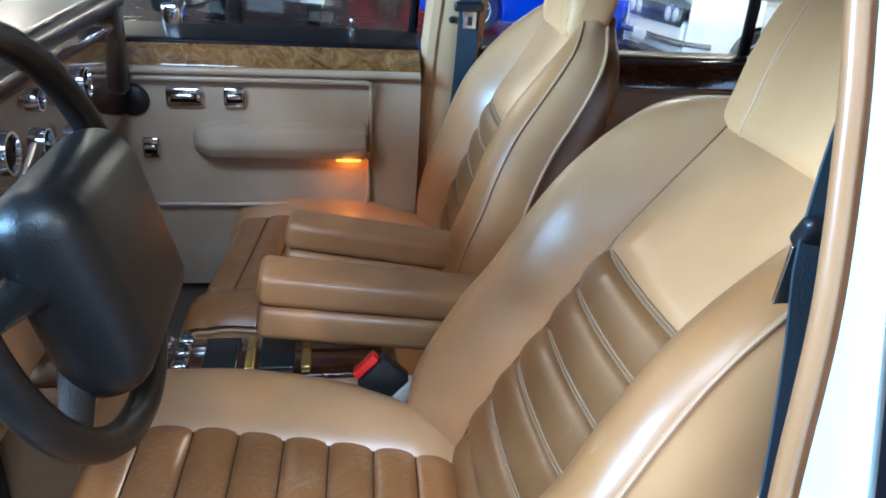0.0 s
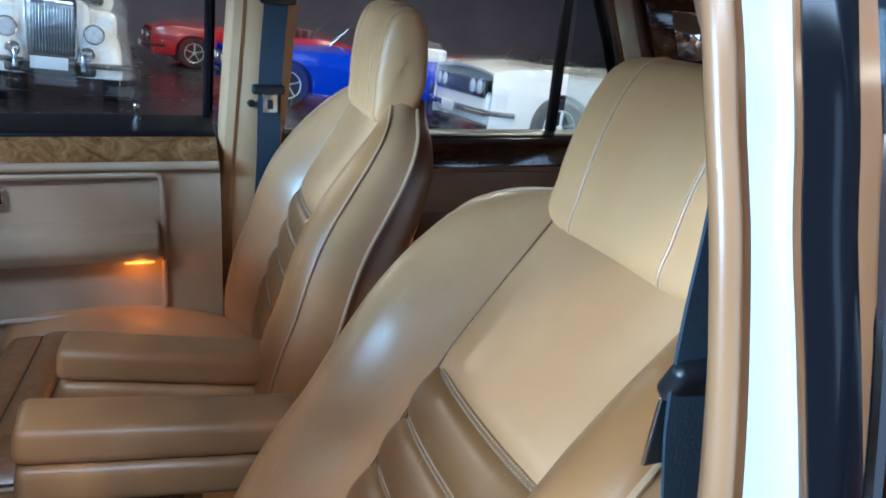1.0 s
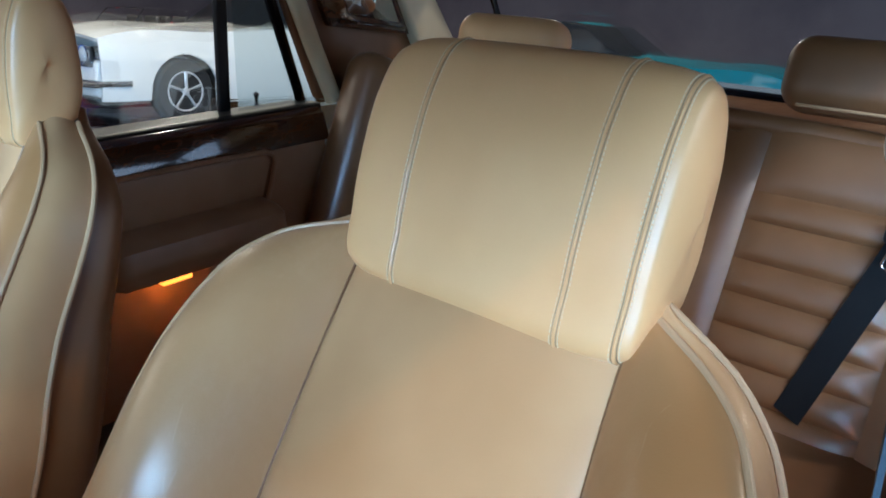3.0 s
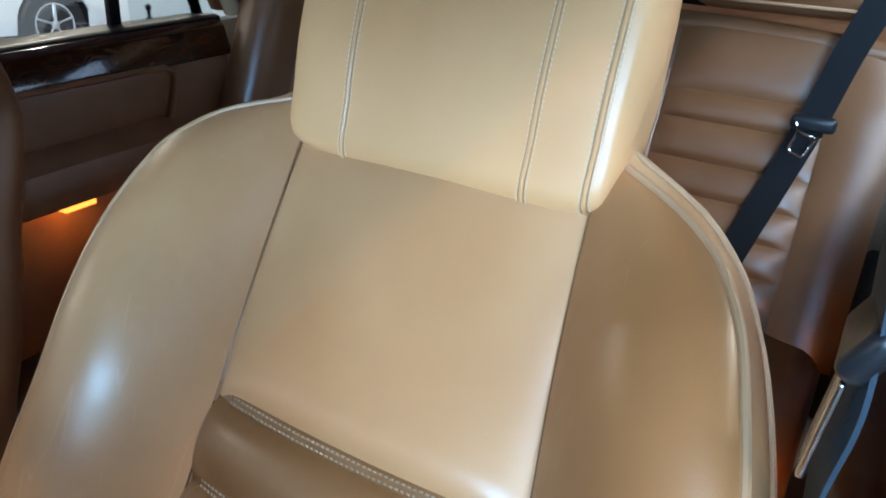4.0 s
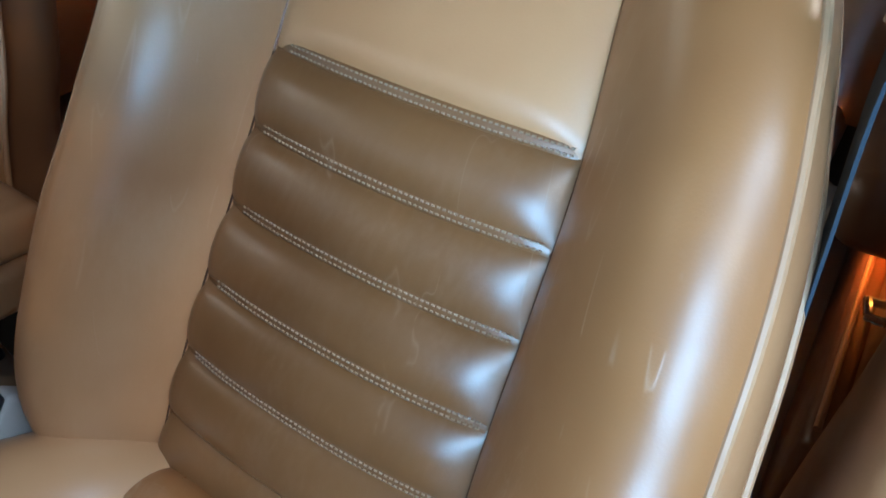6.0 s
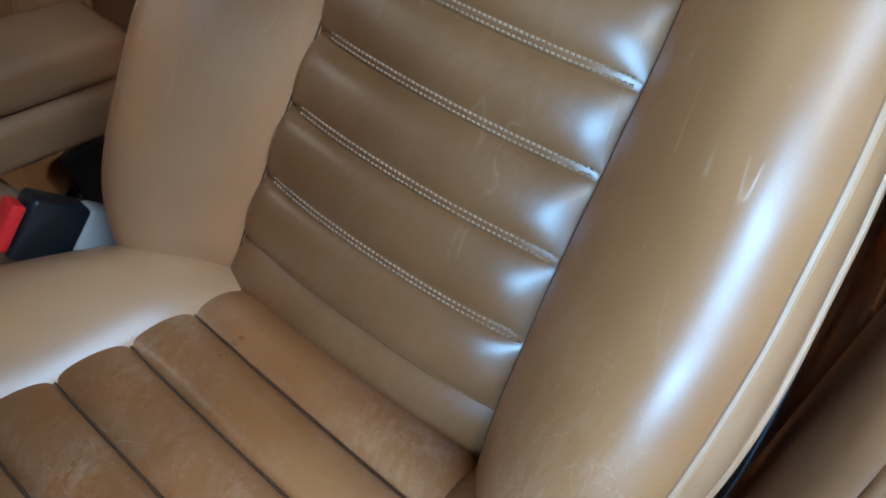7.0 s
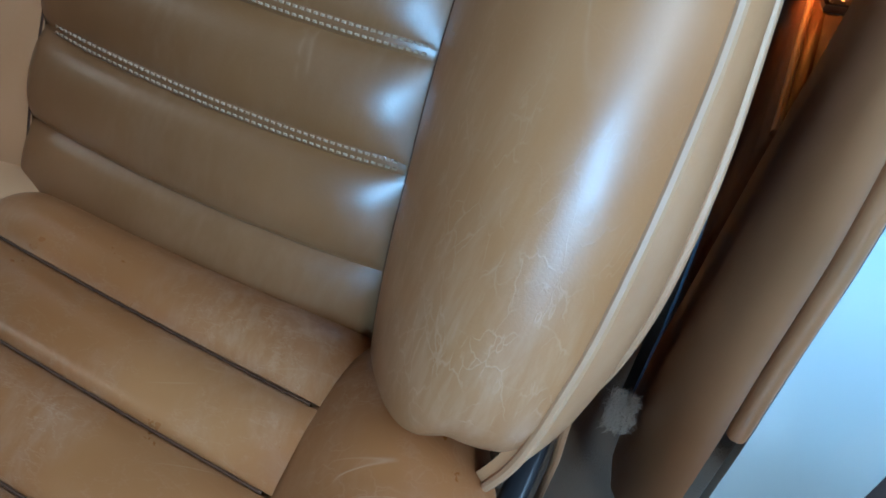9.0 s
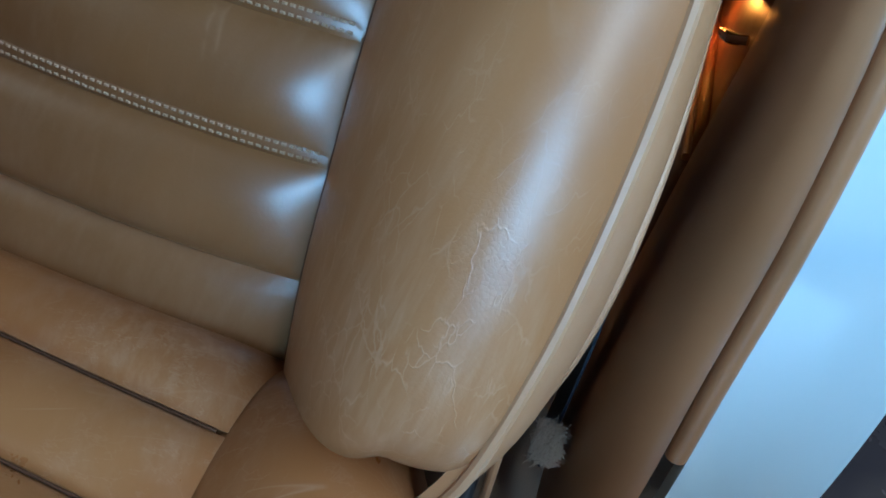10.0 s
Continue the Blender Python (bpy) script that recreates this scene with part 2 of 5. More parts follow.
    l.new(arith(m, "ADD", gl, arith(m, "MULTIPLY", rub, 0.08)), b.inputs["Roughness"])
    if crack:
        # a fine net of cracks where the finish has gone hard
        n2 = n.new("ShaderNodeTexVoronoi")
        n2.feature = "DISTANCE_TO_EDGE"
        n2.inputs["Scale"].default_value = 430
        l.new(n.new("ShaderNodeTexCoord").outputs["Object"], n2.inputs["Vector"])
        net = ramp(m, n2.outputs["Distance"], ((0.0, 0.0), (0.16, 1.0)))
        where = ramp(m, noise_node(m, 8.0, 3, 0.6), ((0.46, 0.0), (0.62, 1.0)))
        skin[:1] = [(mix(m, arith(m, "MULTIPLY", where, crack), (1, 1, 1), net), 0.10, 0.0004), skin[0]]
    bump(m, [(marks, 0.35 * crease, 0.0008)] + skin)
    return m


ACROSS = (0.40, 1.0, 1.0, 0.0, 0.0, 0.35)
tan_leather = leather("tan_leather", (0.492, 0.261, 0.115), (0.418, 0.209, 0.086), (0.545, 0.312, 0.148), 0.12, 0.25, 0.335)
# pleat hide, darkened so its colour also holds the shade among the pleats
shaded_pleat_leather = leather("shaded_pleat_leather", (0.194, 0.09, 0.031), (0.145, 0.065, 0.021), (0.25, 0.122, 0.048), 0.2, 0.25, 0.325, width=0.006)
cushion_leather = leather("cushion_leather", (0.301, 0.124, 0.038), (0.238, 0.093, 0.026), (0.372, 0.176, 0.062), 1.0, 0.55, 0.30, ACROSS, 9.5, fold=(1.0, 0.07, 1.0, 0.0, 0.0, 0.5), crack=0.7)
# bolster hides: real creases and rubs, but the low bolsters' shade is in the base colour
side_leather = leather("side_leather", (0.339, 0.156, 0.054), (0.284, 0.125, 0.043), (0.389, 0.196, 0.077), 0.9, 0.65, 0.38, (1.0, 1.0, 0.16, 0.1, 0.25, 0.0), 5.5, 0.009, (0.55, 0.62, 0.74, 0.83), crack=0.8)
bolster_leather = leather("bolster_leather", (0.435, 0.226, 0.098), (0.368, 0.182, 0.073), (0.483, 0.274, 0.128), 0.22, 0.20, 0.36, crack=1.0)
# tan hide toned down for the armrests: the shade between the seats put into it
shaded_arm_leather = leather("shaded_arm_leather", (0.425, 0.227, 0.101), (0.356, 0.179, 0.076), (0.489, 0.281, 0.137), 0.1, 0.1, 0.34)
# tan hide brightened for the headrests: the light up there put into its colour
lit_head_leather = leather("lit_head_leather", (0.687, 0.373, 0.156), (0.621, 0.324, 0.128), (0.741, 0.426, 0.19), 0.05, 0.05, 0.41)
# tan hide darkened for the rear parts and backs: their shade put into its colour
shaded_back_leather = leather("shaded_back_leather", (0.185, 0.084, 0.035), (0.148, 0.062, 0.023), (0.217, 0.108, 0.047), 0.1, 0.1, 0.34)
door_hide = leather("door_hide", (0.47, 0.355, 0.245), (0.41, 0.30, 0.20), (0.52, 0.41, 0.30), 0.05, 0.05, 0.45)
trim_hide = leather("trim_hide", (0.470, 0.285, 0.150), (0.410, 0.240, 0.118), (0.520, 0.345, 0.192), 0.1, 0.05, 0.32)
# trim hide made darker and browner: the near pillar's shade put into its colour
shaded_pillar_hide = leather("shaded_pillar_hide", (0.331, 0.16, 0.068), (0.284, 0.131, 0.052), (0.378, 0.199, 0.092), 0.1, 0.05, 0.34)
cream_hide = leather("cream_hide", (0.62, 0.50, 0.31), (0.55, 0.43, 0.255), (0.68, 0.57, 0.38), 0.05, 0.05, 0.45)
seam_hide = material("seam_hide", (0.70, 0.54, 0.34), 0.6)
groove_hide = material("groove_hide", (0.33, 0.20, 0.10), 0.7)
seam_shade = material("seam_shade", (0.09, 0.040, 0.016), 0.8)
seam_dark = material("seam_dark", (0.065, 0.027, 0.011), 0.85)
rear_hide = leather("rear_hide", (0.37, 0.24, 0.14), (0.31, 0.19, 0.105), (0.42, 0.29, 0.18), 0.05, 0.05, 0.42)
piping_mat = leather("piping_hide", (0.430, 0.245, 0.122), (0.370, 0.200, 0.095), (0.490, 0.300, 0.160), 0.1, 0.1, 0.50)
thread = material("thread", (0.33, 0.235, 0.15), 0.8)
dark_gap = material("dark_gap", (0.02, 0.014, 0.01), 0.8)

carpet = material("carpet", (0.17, 0.13, 0.092), 0.95)
bump(carpet, ((noise_node(carpet, 700, 2), 0.8, 0.004),))
fleece = material("fleece", (0.42, 0.33, 0.24), 0.95)

walnut = material("walnut_veneer", (0.10, 0.035, 0.012), 0.12, Coat_Weight=0.8, Coat_Roughness=0.03)
n_, l_, b_ = wire(walnut)
l_.new(ramp(walnut, noise_node(walnut, 9, 6, 0.65, 2.5, (1.0, 2.0, 3.5)), ((0.3, (0.014, 0.004, 0.002)), (0.5, (0.045, 0.015, 0.006)), (0.62, (0.080, 0.030, 0.011)), (0.75, (0.030, 0.010, 0.004)))), b_.inputs["Base Color"])
burr = material("burr_walnut", (0.24, 0.13, 0.045), 0.14, Coat_Weight=0.8, Coat_Roughness=0.03)
n_, l_, b_ = wire(burr)
l_.new(ramp(burr, noise_node(burr, 16, 8, 0.7, 2.8), ((0.3, (0.08, 0.032, 0.01)), (0.5, (0.23, 0.12, 0.04)), (0.68, (0.36, 0.21, 0.085)), (0.8, (0.14, 0.065, 0.022)))), b_.inputs["Base Color"])

black_plastic = material("black_plastic", (0.012, 0.013, 0.015), 0.32)
bump(black_plastic, ((noise_node(black_plastic, 500, 2), 0.15, 0.0006),))
black_gloss = material("black_gloss", (0.006, 0.006, 0.008), 0.14, Specular_IOR_Level=0.3)
ledge_black = material("ledge_black", (0.008, 0.008, 0.010), 0.4, Specular_IOR_Level=0.2)
brass = material("brass_trim", (0.50, 0.32, 0.09), 0.25, 0.7)
wheel_hide = material("wheel_hide", (0.010, 0.009, 0.009), 0.36, Specular_IOR_Level=0.4)
bump(wheel_hide, ((grain_node(wheel_hide, 500), 0.25, 0.0008),))
chrome = material("chrome", (0.86, 0.87, 0.88), 0.07, 1.0)
brushed = material("brushed_steel", (0.62, 0.62, 0.60), 0.22, 1.0)
belt_web = material("belt_webbing", (0.022, 0.036, 0.052), 0.75)
bump(belt_web, ((noise_node(belt_web, 320, 2, 0.5, 0, (1.0, 4.0, 1.0)), 0.5, 0.0012),))
black_web = material("black_webbing", (0.006, 0.0065, 0.008), 0.7, Specular_IOR_Level=0.2)
bump(black_web, ((noise_node(black_web, 320, 2, 0.5, 0, (1.0, 4.0, 1.0)), 0.5, 0.0012),))
red_button = material("red_button", (0.72, 0.02, 0.02), 0.3)
grey_sleeve = material("grey_sleeve", (0.42, 0.38, 0.33), 0.5)
# white dulled and tinted cyan: the cool daylight on the jamb put into the paint
white_paint = material("white_paint", (0.60, 0.72, 0.75), 0.12, Coat_Weight=0.6, Coat_Roughness=0.03)
glass = material("car_glass", (0.9, 0.95, 0.95), 0.0, Transmission_Weight=1.0, IOR=1.02, Alpha=0.12)
lamp_amber = material("lamp_amber", (1.0, 0.3, 0.03), 0.3)
b_ = lamp_amber.node_tree.nodes["Principled BSDF"]
b_.inputs["Emission Color"].default_value = (1.0, 0.30, 0.03, 1)
b_.inputs["Emission Strength"].default_value = 2.0
# unseen cloth, its tone picked to limit the bounce inside the cabin
headlining = material("headlining", (0.30, 0.23, 0.15), 0.85)
bump(headlining, ((noise_node(headlining, 400, 2), 0.3, 0.001),))

floor_mat = material("polished_floor", (0.02, 0.018, 0.022), 0.18, Specular_IOR_Level=0.3)
n_, l_, b_ = wire(floor_mat)
l_.new(ramp(floor_mat, noise_node(floor_mat, 0.8, 6, 0.6), ((0.3, (0.010, 0.009, 0.012)), (0.7, (0.024, 0.021, 0.027)))), b_.inputs["Base Color"])
l_.new(ramp(floor_mat, noise_node(floor_mat, 3.0, 6, 0.7), ((0.3, 0.12), (0.7, 0.32))), b_.inputs["Roughness"])
dark_wall = material("dark_wall", (0.10, 0.085, 0.10), 0.7)
n_, l_, b_ = wire(dark_wall)
l_.new(ramp(dark_wall, noise_node(dark_wall, 0.6, 5, 0.6), ((0.3, (0.075, 0.06, 0.08)), (0.7, (0.13, 0.11, 0.13)))), b_.inputs["Base Color"])

# ---------------- front seats ----------------
# the middle line of the backrest's front, bottom to top: length along it, x, z
BACK_LINE = [(-0.05, -0.165, 0.455), (0.0, -0.172, 0.50), (0.027, -0.172, 0.527), (0.104, -0.158, 0.603), (0.173, -0.132, 0.667), (0.241, -0.102, 0.728),
             (0.307, -0.067, 0.783), (0.372, -0.0355, 0.84), (0.435, 0.0, 0.893), (0.538, 0.07, 0.968), (0.641, 0.142, 1.042), (0.70, 0.18, 1.087), (0.80, 0.242, 1.166)]
MID_Y = [(-0.05, 0.010), (0.0, 0.010), (0.1, 0.002), (0.30, -0.003), (0.435, 0.0), (0.538, 0.018), (0.641, 0.034), (0.80, 0.038)]
INNER = [(-0.05, 0.155), (0.0, 0.155), (0.1, 0.144), (0.2, 0.137), (0.4, 0.131), (0.80, 0.131)]
OUTER = [(-0.05, 0.175), (-0.015, 0.195), (0.03, 0.232), (0.08, 0.256), (0.14, 0.267), (0.20, 0.270), (0.30, 0.268), (0.40, 0.258), (0.47, 0.249), (0.54, 0.243),
         (0.60, 0.229), (0.635, 0.210), (0.66, 0.182), (0.678, 0.152), (0.69, 0.132)]
RISE = [(-0.05, 0.02), (-0.015, 0.045), (0.03, 0.072), (0.08, 0.085), (0.30, 0.090), (0.47, 0.085), (0.54, 0.070), (0.60, 0.048), (0.64, 0.028), (0.69, 0.002)]
# the inner bolster, towards the middle of the car, is broader and lower than the outer one
OUTER_IN = [(-0.05, 0.18), (0.0, 0.215), (0.1, 0.272), (0.2, 0.284), (0.3, 0.286), (0.4, 0.271), (0.5, 0.259), (0.57, 0.241), (0.62, 0.222), (0.655, 0.196), (0.68, 0.152), (0.69, 0.130)]
LOW_IN = [(-0.05, 0.64), (0.5, 0.64), (0.57, 0.82), (0.62, 1.0), (0.80, 1.0)]
BORDER = [(-0.03, 0.24), (0.08, 0.284), (0.14, 0.292), (0.21, 0.292), (0.33, 0.281), (0.41, 0.270), (0.48, 0.261), (0.543, 0.254), (0.60, 0.241), (0.64, 0.222), (0.672, 0.188), (0.688, 0.158), (0.70, 0.135)]
SEAMS = [0.435, 0.372, 0.307, 0.241, 0.173, 0.104, 0.0]


def back_point(s, y, d):
    """A point at length s up the backrest, sideways place y and height d over the middle line."""
    s = np.asarray(s, float)
    p = curve_through(BACK_LINE, s)
    q = curve_through(BACK_LINE, np.clip(s + 0.01, -0.05, 0.8)) - curve_through(BACK_LINE, np.clip(s - 0.01, -0.05, 0.8))
    q = q / np.linalg.norm(q, axis=-1, keepdims=True)
    x = p[..., 0] - q[..., 1] * d
    z = p[..., 1] + q[..., 0] * d
    return np.stack([x, np.broadcast_to(y, x.shape), z], -1)


def stitches(points, normals, gap=0.0044, ln=0.0030, w=0.0009, h=0.0007):
    """Small raised stitches along a line, in one mesh."""
    pts = np.asarray(points, float)
    seg = np.linalg.norm(np.diff(pts, axis=0), axis=1)
    L = np.r_[0, np.cumsum(seg)]
    nor = np.asarray(normals, float)
    verts, faces = [], []
    for s in np.arange(gap, L[-1] - gap, gap):
        p = np.array([np.interp(s, L, pts[:, k]) for k in range(3)])
        t = np.array([np.interp(s + 0.001, L, pts[:, k]) for k in range(3)]) - p
        t /= np.linalg.norm(t) + 1e-12
        n = np.array([np.interp(s, L, nor[:, k]) for k in range(3)])
        n /= np.linalg.norm(n)
        side = np.cross(n, t)
        k = len(verts)
        for a, b, c in ((-1, -1, 0), (1, -1, 0), (1, 1, 0), (-1, 1, 0), (-0.6, -0.5, 1), (0.6, -0.5, 1), (0.6, 0.5, 1), (-0.6, 0.5, 1)):
            verts.append(p + t * a * ln / 2 + side * b * w + n * (c * h * 2 - 0.0004))
        faces += [tuple(k + i for i in f) for f in ((4, 5, 6, 7), (0, 1, 5, 4), (1, 2, 6, 5), (2, 3, 7, 6), (3, 0, 4, 7), (3, 2, 1, 0))]
    me = bpy.data.meshes.new("stitching")
    me.from_pydata([tuple(v) for v in verts], [], faces)
    return me


def half_width(s, v):
    """Half the pleated panel's width, a little less on the outer side."""
    return curve_through(INNER, s) - 0.005 * (np.asarray(v) < 0)


def build_seat(tall=1.0, deep=0.0, cord=1.0):
    """tall: how far the side bolsters stand out, against the driver's; deep: how much thicker the backrest is; cord: how far the outer cord stands forward."""
    seat = tagged(new("front_seat"), "tan leather front seat with pleated centre and piped edges", "car seat", "front seats")
    v = np.sin(np.linspace(-1, 1, 53) * math.pi / 2)[None, :]
    # the padding swells in the middle and rolls off to both sides, sooner on the outer one
    swell = np.where(v > 0, 1 - np.abs(v) ** 2.6, 1 - np.abs(v) ** 2.2)
    end = np.where(v > 0, 1 - np.abs(v) ** 26, 1 - np.abs(v) ** 7)
    # upper insert
    t = np.linspace(0, 1, 34)[:, None]
    s = SEAMS[0] + (0.665 - SEAMS[0]) * t - 0.0045 * (1 - v**2) * (1 - t) ** 2
    y = curve_through(MID_Y, s) + v * (half_width(s, v) + 0.004)
    d = (0.014 * swell + 0.006 * end) * np.clip(t / 0.10, 0.0, 1) ** 0.5 * (1 - 0.35 * t) - 0.002
    part("backrest_panel", padded_bm(back_point(s + 0 * v, y, d + 0 * v), 0.02), tan_leather, seat, "smooth tan leather upper backrest panel")
    # pleats
    for a, b in zip(SEAMS[1:], SEAMS[:-1]):
        t = np.linspace(0, 1, 17)[:, None]
        s = a + (b - a) * t - 0.0045 * (1 - v**2)
        puff = np.clip(1 - (2 * t - 1) ** 2, 0, 1) ** 0.60
        y = curve_through(MID_Y, s) + v * (half_width(s, v) + 0.004 + 0.004 * puff * (v > 0.9))
        d = 0.012 * puff * end - 0.003 + 0.008 * swell
        part("pleat", padded_bm(back_point(s + 0 * v, y, d + 0 * v), 0.02), shaded_pleat_leather, seat)
    for k, sm in enumerate(SEAMS[:5]):
        # flat sewn lip over each seam, with two rows of thread
        vv = np.linspace(-0.985, 0.985, 44)[:, None]
        w = np.linspace(-1, 1, 7)[None, :]
        sw_ = np.where(vv > 0, 1 - np.abs(vv) ** 2.6, 1 - np.abs(vv) ** 2.2)
        sv = sm + 0.0025 + 0.0056 * w - 0.0045 * (1 - vv**2)
        yy = curve_through(MID_Y, sv) + vv * half_width(sv, vv)
        lip = 0.0010 - 0.0012 * (k == 0) + (0.0022 * (1 - w**4) + 0.0010 * w) * (1 - np.abs(vv) ** 8) - 0.003 * np.abs(vv) ** 8 + 0.008 * sw_
        part("seam_lip", padded_bm(back_point(sv, yy, lip)[::-1], 0.004), shaded_pleat_leather, seat)
        for off in (-0.0023, 0.0023):
            vv = np.linspace(-0.975, 0.93, 60)
            sw_ = np.where(vv > 0, 1 - np.abs(vv) ** 2.6, 1 - np.abs(vv) ** 2.2)
            sv = sm + 0.0025 + off - 0.0045 * (1 - vv**2)
            yy = curve_through(MID_Y, sv) + vv * half_width(sv, vv)
            h = 0.0033 - 0.0012 * (k == 0) + 0.0010 * off / 0.0056 - 0.0022 * np.abs(vv) ** 8 + 0.008 * sw_
            p = back_point(sv, yy, h)
            n = back_point(sv, yy, h + 0.03) - p
            link("stitching", stitches(p, n), thread, seat, smooth=False)
    for sgn in (1, -1):
        edge = OUTER_IN if sgn > 0 else OUTER

        def rise_at(s):
            return tall * curve_through(RISE, s) * (cord if sgn < 0 else curve_through(LOW_IN, s) if tall > 0.9 else 1.0)

        # bolster: a soft roll from the panel's joint to the outer cord
        q = np.linspace(0, 1, 30)[None, :]
        u = np.linspace(0, 1, 90)[:, None] ** 1.25
        low = 0.012 + 0.062 * np.clip(q / 0.7, 0, 1) ** 1.3 if sgn < 0 else 0.002 + 0.095 * q**2.6
        s = low + u * (0.688 - low)
        hin, hout, rise = half_width(s, sgn), curve_through(edge, s), rise_at(s)
        width = np.maximum(hout - hin, 0.002)
        y = curve_through(MID_Y, s) + sgn * (hin + q * width)
        ends = np.clip((s - low) / 0.05, 0, 1)
        ends = 0.42 + 0.58 * np.sqrt(1 - (1 - ends) ** 2)
        bulge = 0.05 * tall * curve_through(RISE, s) / 0.09
        d = (rise * q + bulge * np.sin(np.pi * q) ** 0.8) * ends
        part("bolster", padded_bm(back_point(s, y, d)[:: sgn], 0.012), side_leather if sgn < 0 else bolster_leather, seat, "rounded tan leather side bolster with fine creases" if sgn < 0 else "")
        # cord along the bolster's outer edge
        ss = np.linspace(0.066 if sgn < 0 else 0.10, 0.684, 70)
        yy = curve_through(MID_Y, ss) + sgn * (curve_through(edge, ss) + 0.001)
        part("piping", tube_bm(back_point(ss, yy, rise_at(ss)), 0.0030, 8), piping_mat, seat)
        # dark joint between the pleats and the bolster
        sj = np.linspace(0.43, 0.655, 40)
        part("joint", tube_bm(back_point(sj, curve_through(MID_Y, sj) + sgn * (half_width(sj, sgn) + 0.001), np.full(40, 0.0018)), 0.0012, 6), shaded_back_leather, seat)
        sj = np.linspace(0.03, 0.43, 80)
        part("joint", tube_bm(back_point(sj, curve_through(MID_Y, sj) + sgn * (half_width(sj, sgn) + 0.001), np.full(80, 0.0018)), 0.0010, 6), seam_dark, seat)
        # border between the two cords
        w = np.linspace(0, 1, 12)[None, :]
        ss = np.linspace(0.062 if sgn < 0 else 0.098, 0.70, 60)[:, None]
        back = curve_through(BORDER, ss)
        front = np.minimum(curve_through(edge, np.minimum(ss, 0.69)), back)
        y = curve_through(MID_Y, ss) + sgn * (front + (back - front) * w + 0.006 * np.sin(np.pi * w))
        rise = rise_at(np.minimum(ss, 0.69))
        sink = deep + 0.012 * (1 - np.clip((ss - 0.56) / 0.13, 0, 1) ** 2)
        d = rise * (1 - w) - sink * w + 0.004 * np.sin(np.pi * w)
        part("border_panel", padded_bm(back_point(ss + 0 * w, y, d)[:: sgn], 0.008), tan_leather, seat)
        y2 = curve_through(MID_Y, ss[:, 0]) + sgn * (back[:, 0] + 0.002)
        part("piping", tube_bm(back_point(ss[:, 0], y2, -sink[:, 0] - 0.002), 0.0036, 8), piping_mat, seat)
    # back shell: closes the seat behind the second cord
    ang = np.linspace(0, np.pi, 40)[None, :]
    ss = np.linspace(-0.03, 0.72, 46)[:, None]
    back = curve_through(BORDER, np.minimum(ss, 0.70)) - 0.002 - 0.8 * np.maximum(ss - 0.70, 0)
    depth = np.interp(ss, [-0.03, 0.1, 0.45, 0.62, 0.72], [0.10, 0.125, 0.115, 0.075, 0.02])
    y = curve_through(MID_Y, ss) + back * np.cos(ang)
    d = -0.004 - deep - 0.012 * (1 - np.clip((ss - 0.56) / 0.13, 0, 1) ** 2) - depth * np.sin(ang) ** 0.45
    part("back_shell", grid_bm(back_point(ss + 0 * ang, y, d)), shaded_back_leather, seat, "plain tan leather seat back")
    build_headrest(seat)
    build_cushion(seat)
    return seat


HEAD_MID = 0.037


def head_point(a, w):
    """Headrest skin: a runs round the profile (0 front bottom, 1 back bottom), w from side to side, -1 to 1."""
    a = np.asarray(a, float)
    ring = [(0.0, 0.185, 1.040), (0.04, 0.158, 1.036), (0.08, 0.139, 1.043), (0.20, 0.143, 1.095), (0.32, 0.160, 1.155), (0.42, 0.182, 1.205), (0.49, 0.205, 1.234),
            (0.55, 0.228, 1.240), (0.61, 0.248, 1.228), (0.68, 0.258, 1.196), (0.80, 0.254, 1.138), (0.92, 0.240, 1.085), (1.0, 0.222, 1.055)]
    p = curve_through(ring, a)
    c = np.array((0.198, 1.13))
    edge = np.abs(w)
    # the front is nearly flat across, the ends close in a soft round
    pull = 1 - 0.020 * edge**2 - 0.05 * edge**6 - 0.035 * edge**16
    half = 0.133 + 0.003 * np.sin(np.pi * np.clip(a * 1.2, 0, 1))
    x = c[0] + (p[..., 0] - c[0]) * pull
    z = c[1] + (p[..., 1] - c[1]) * pull
    return np.stack([x, HEAD_MID + w * half + 0 * x, z], -1)


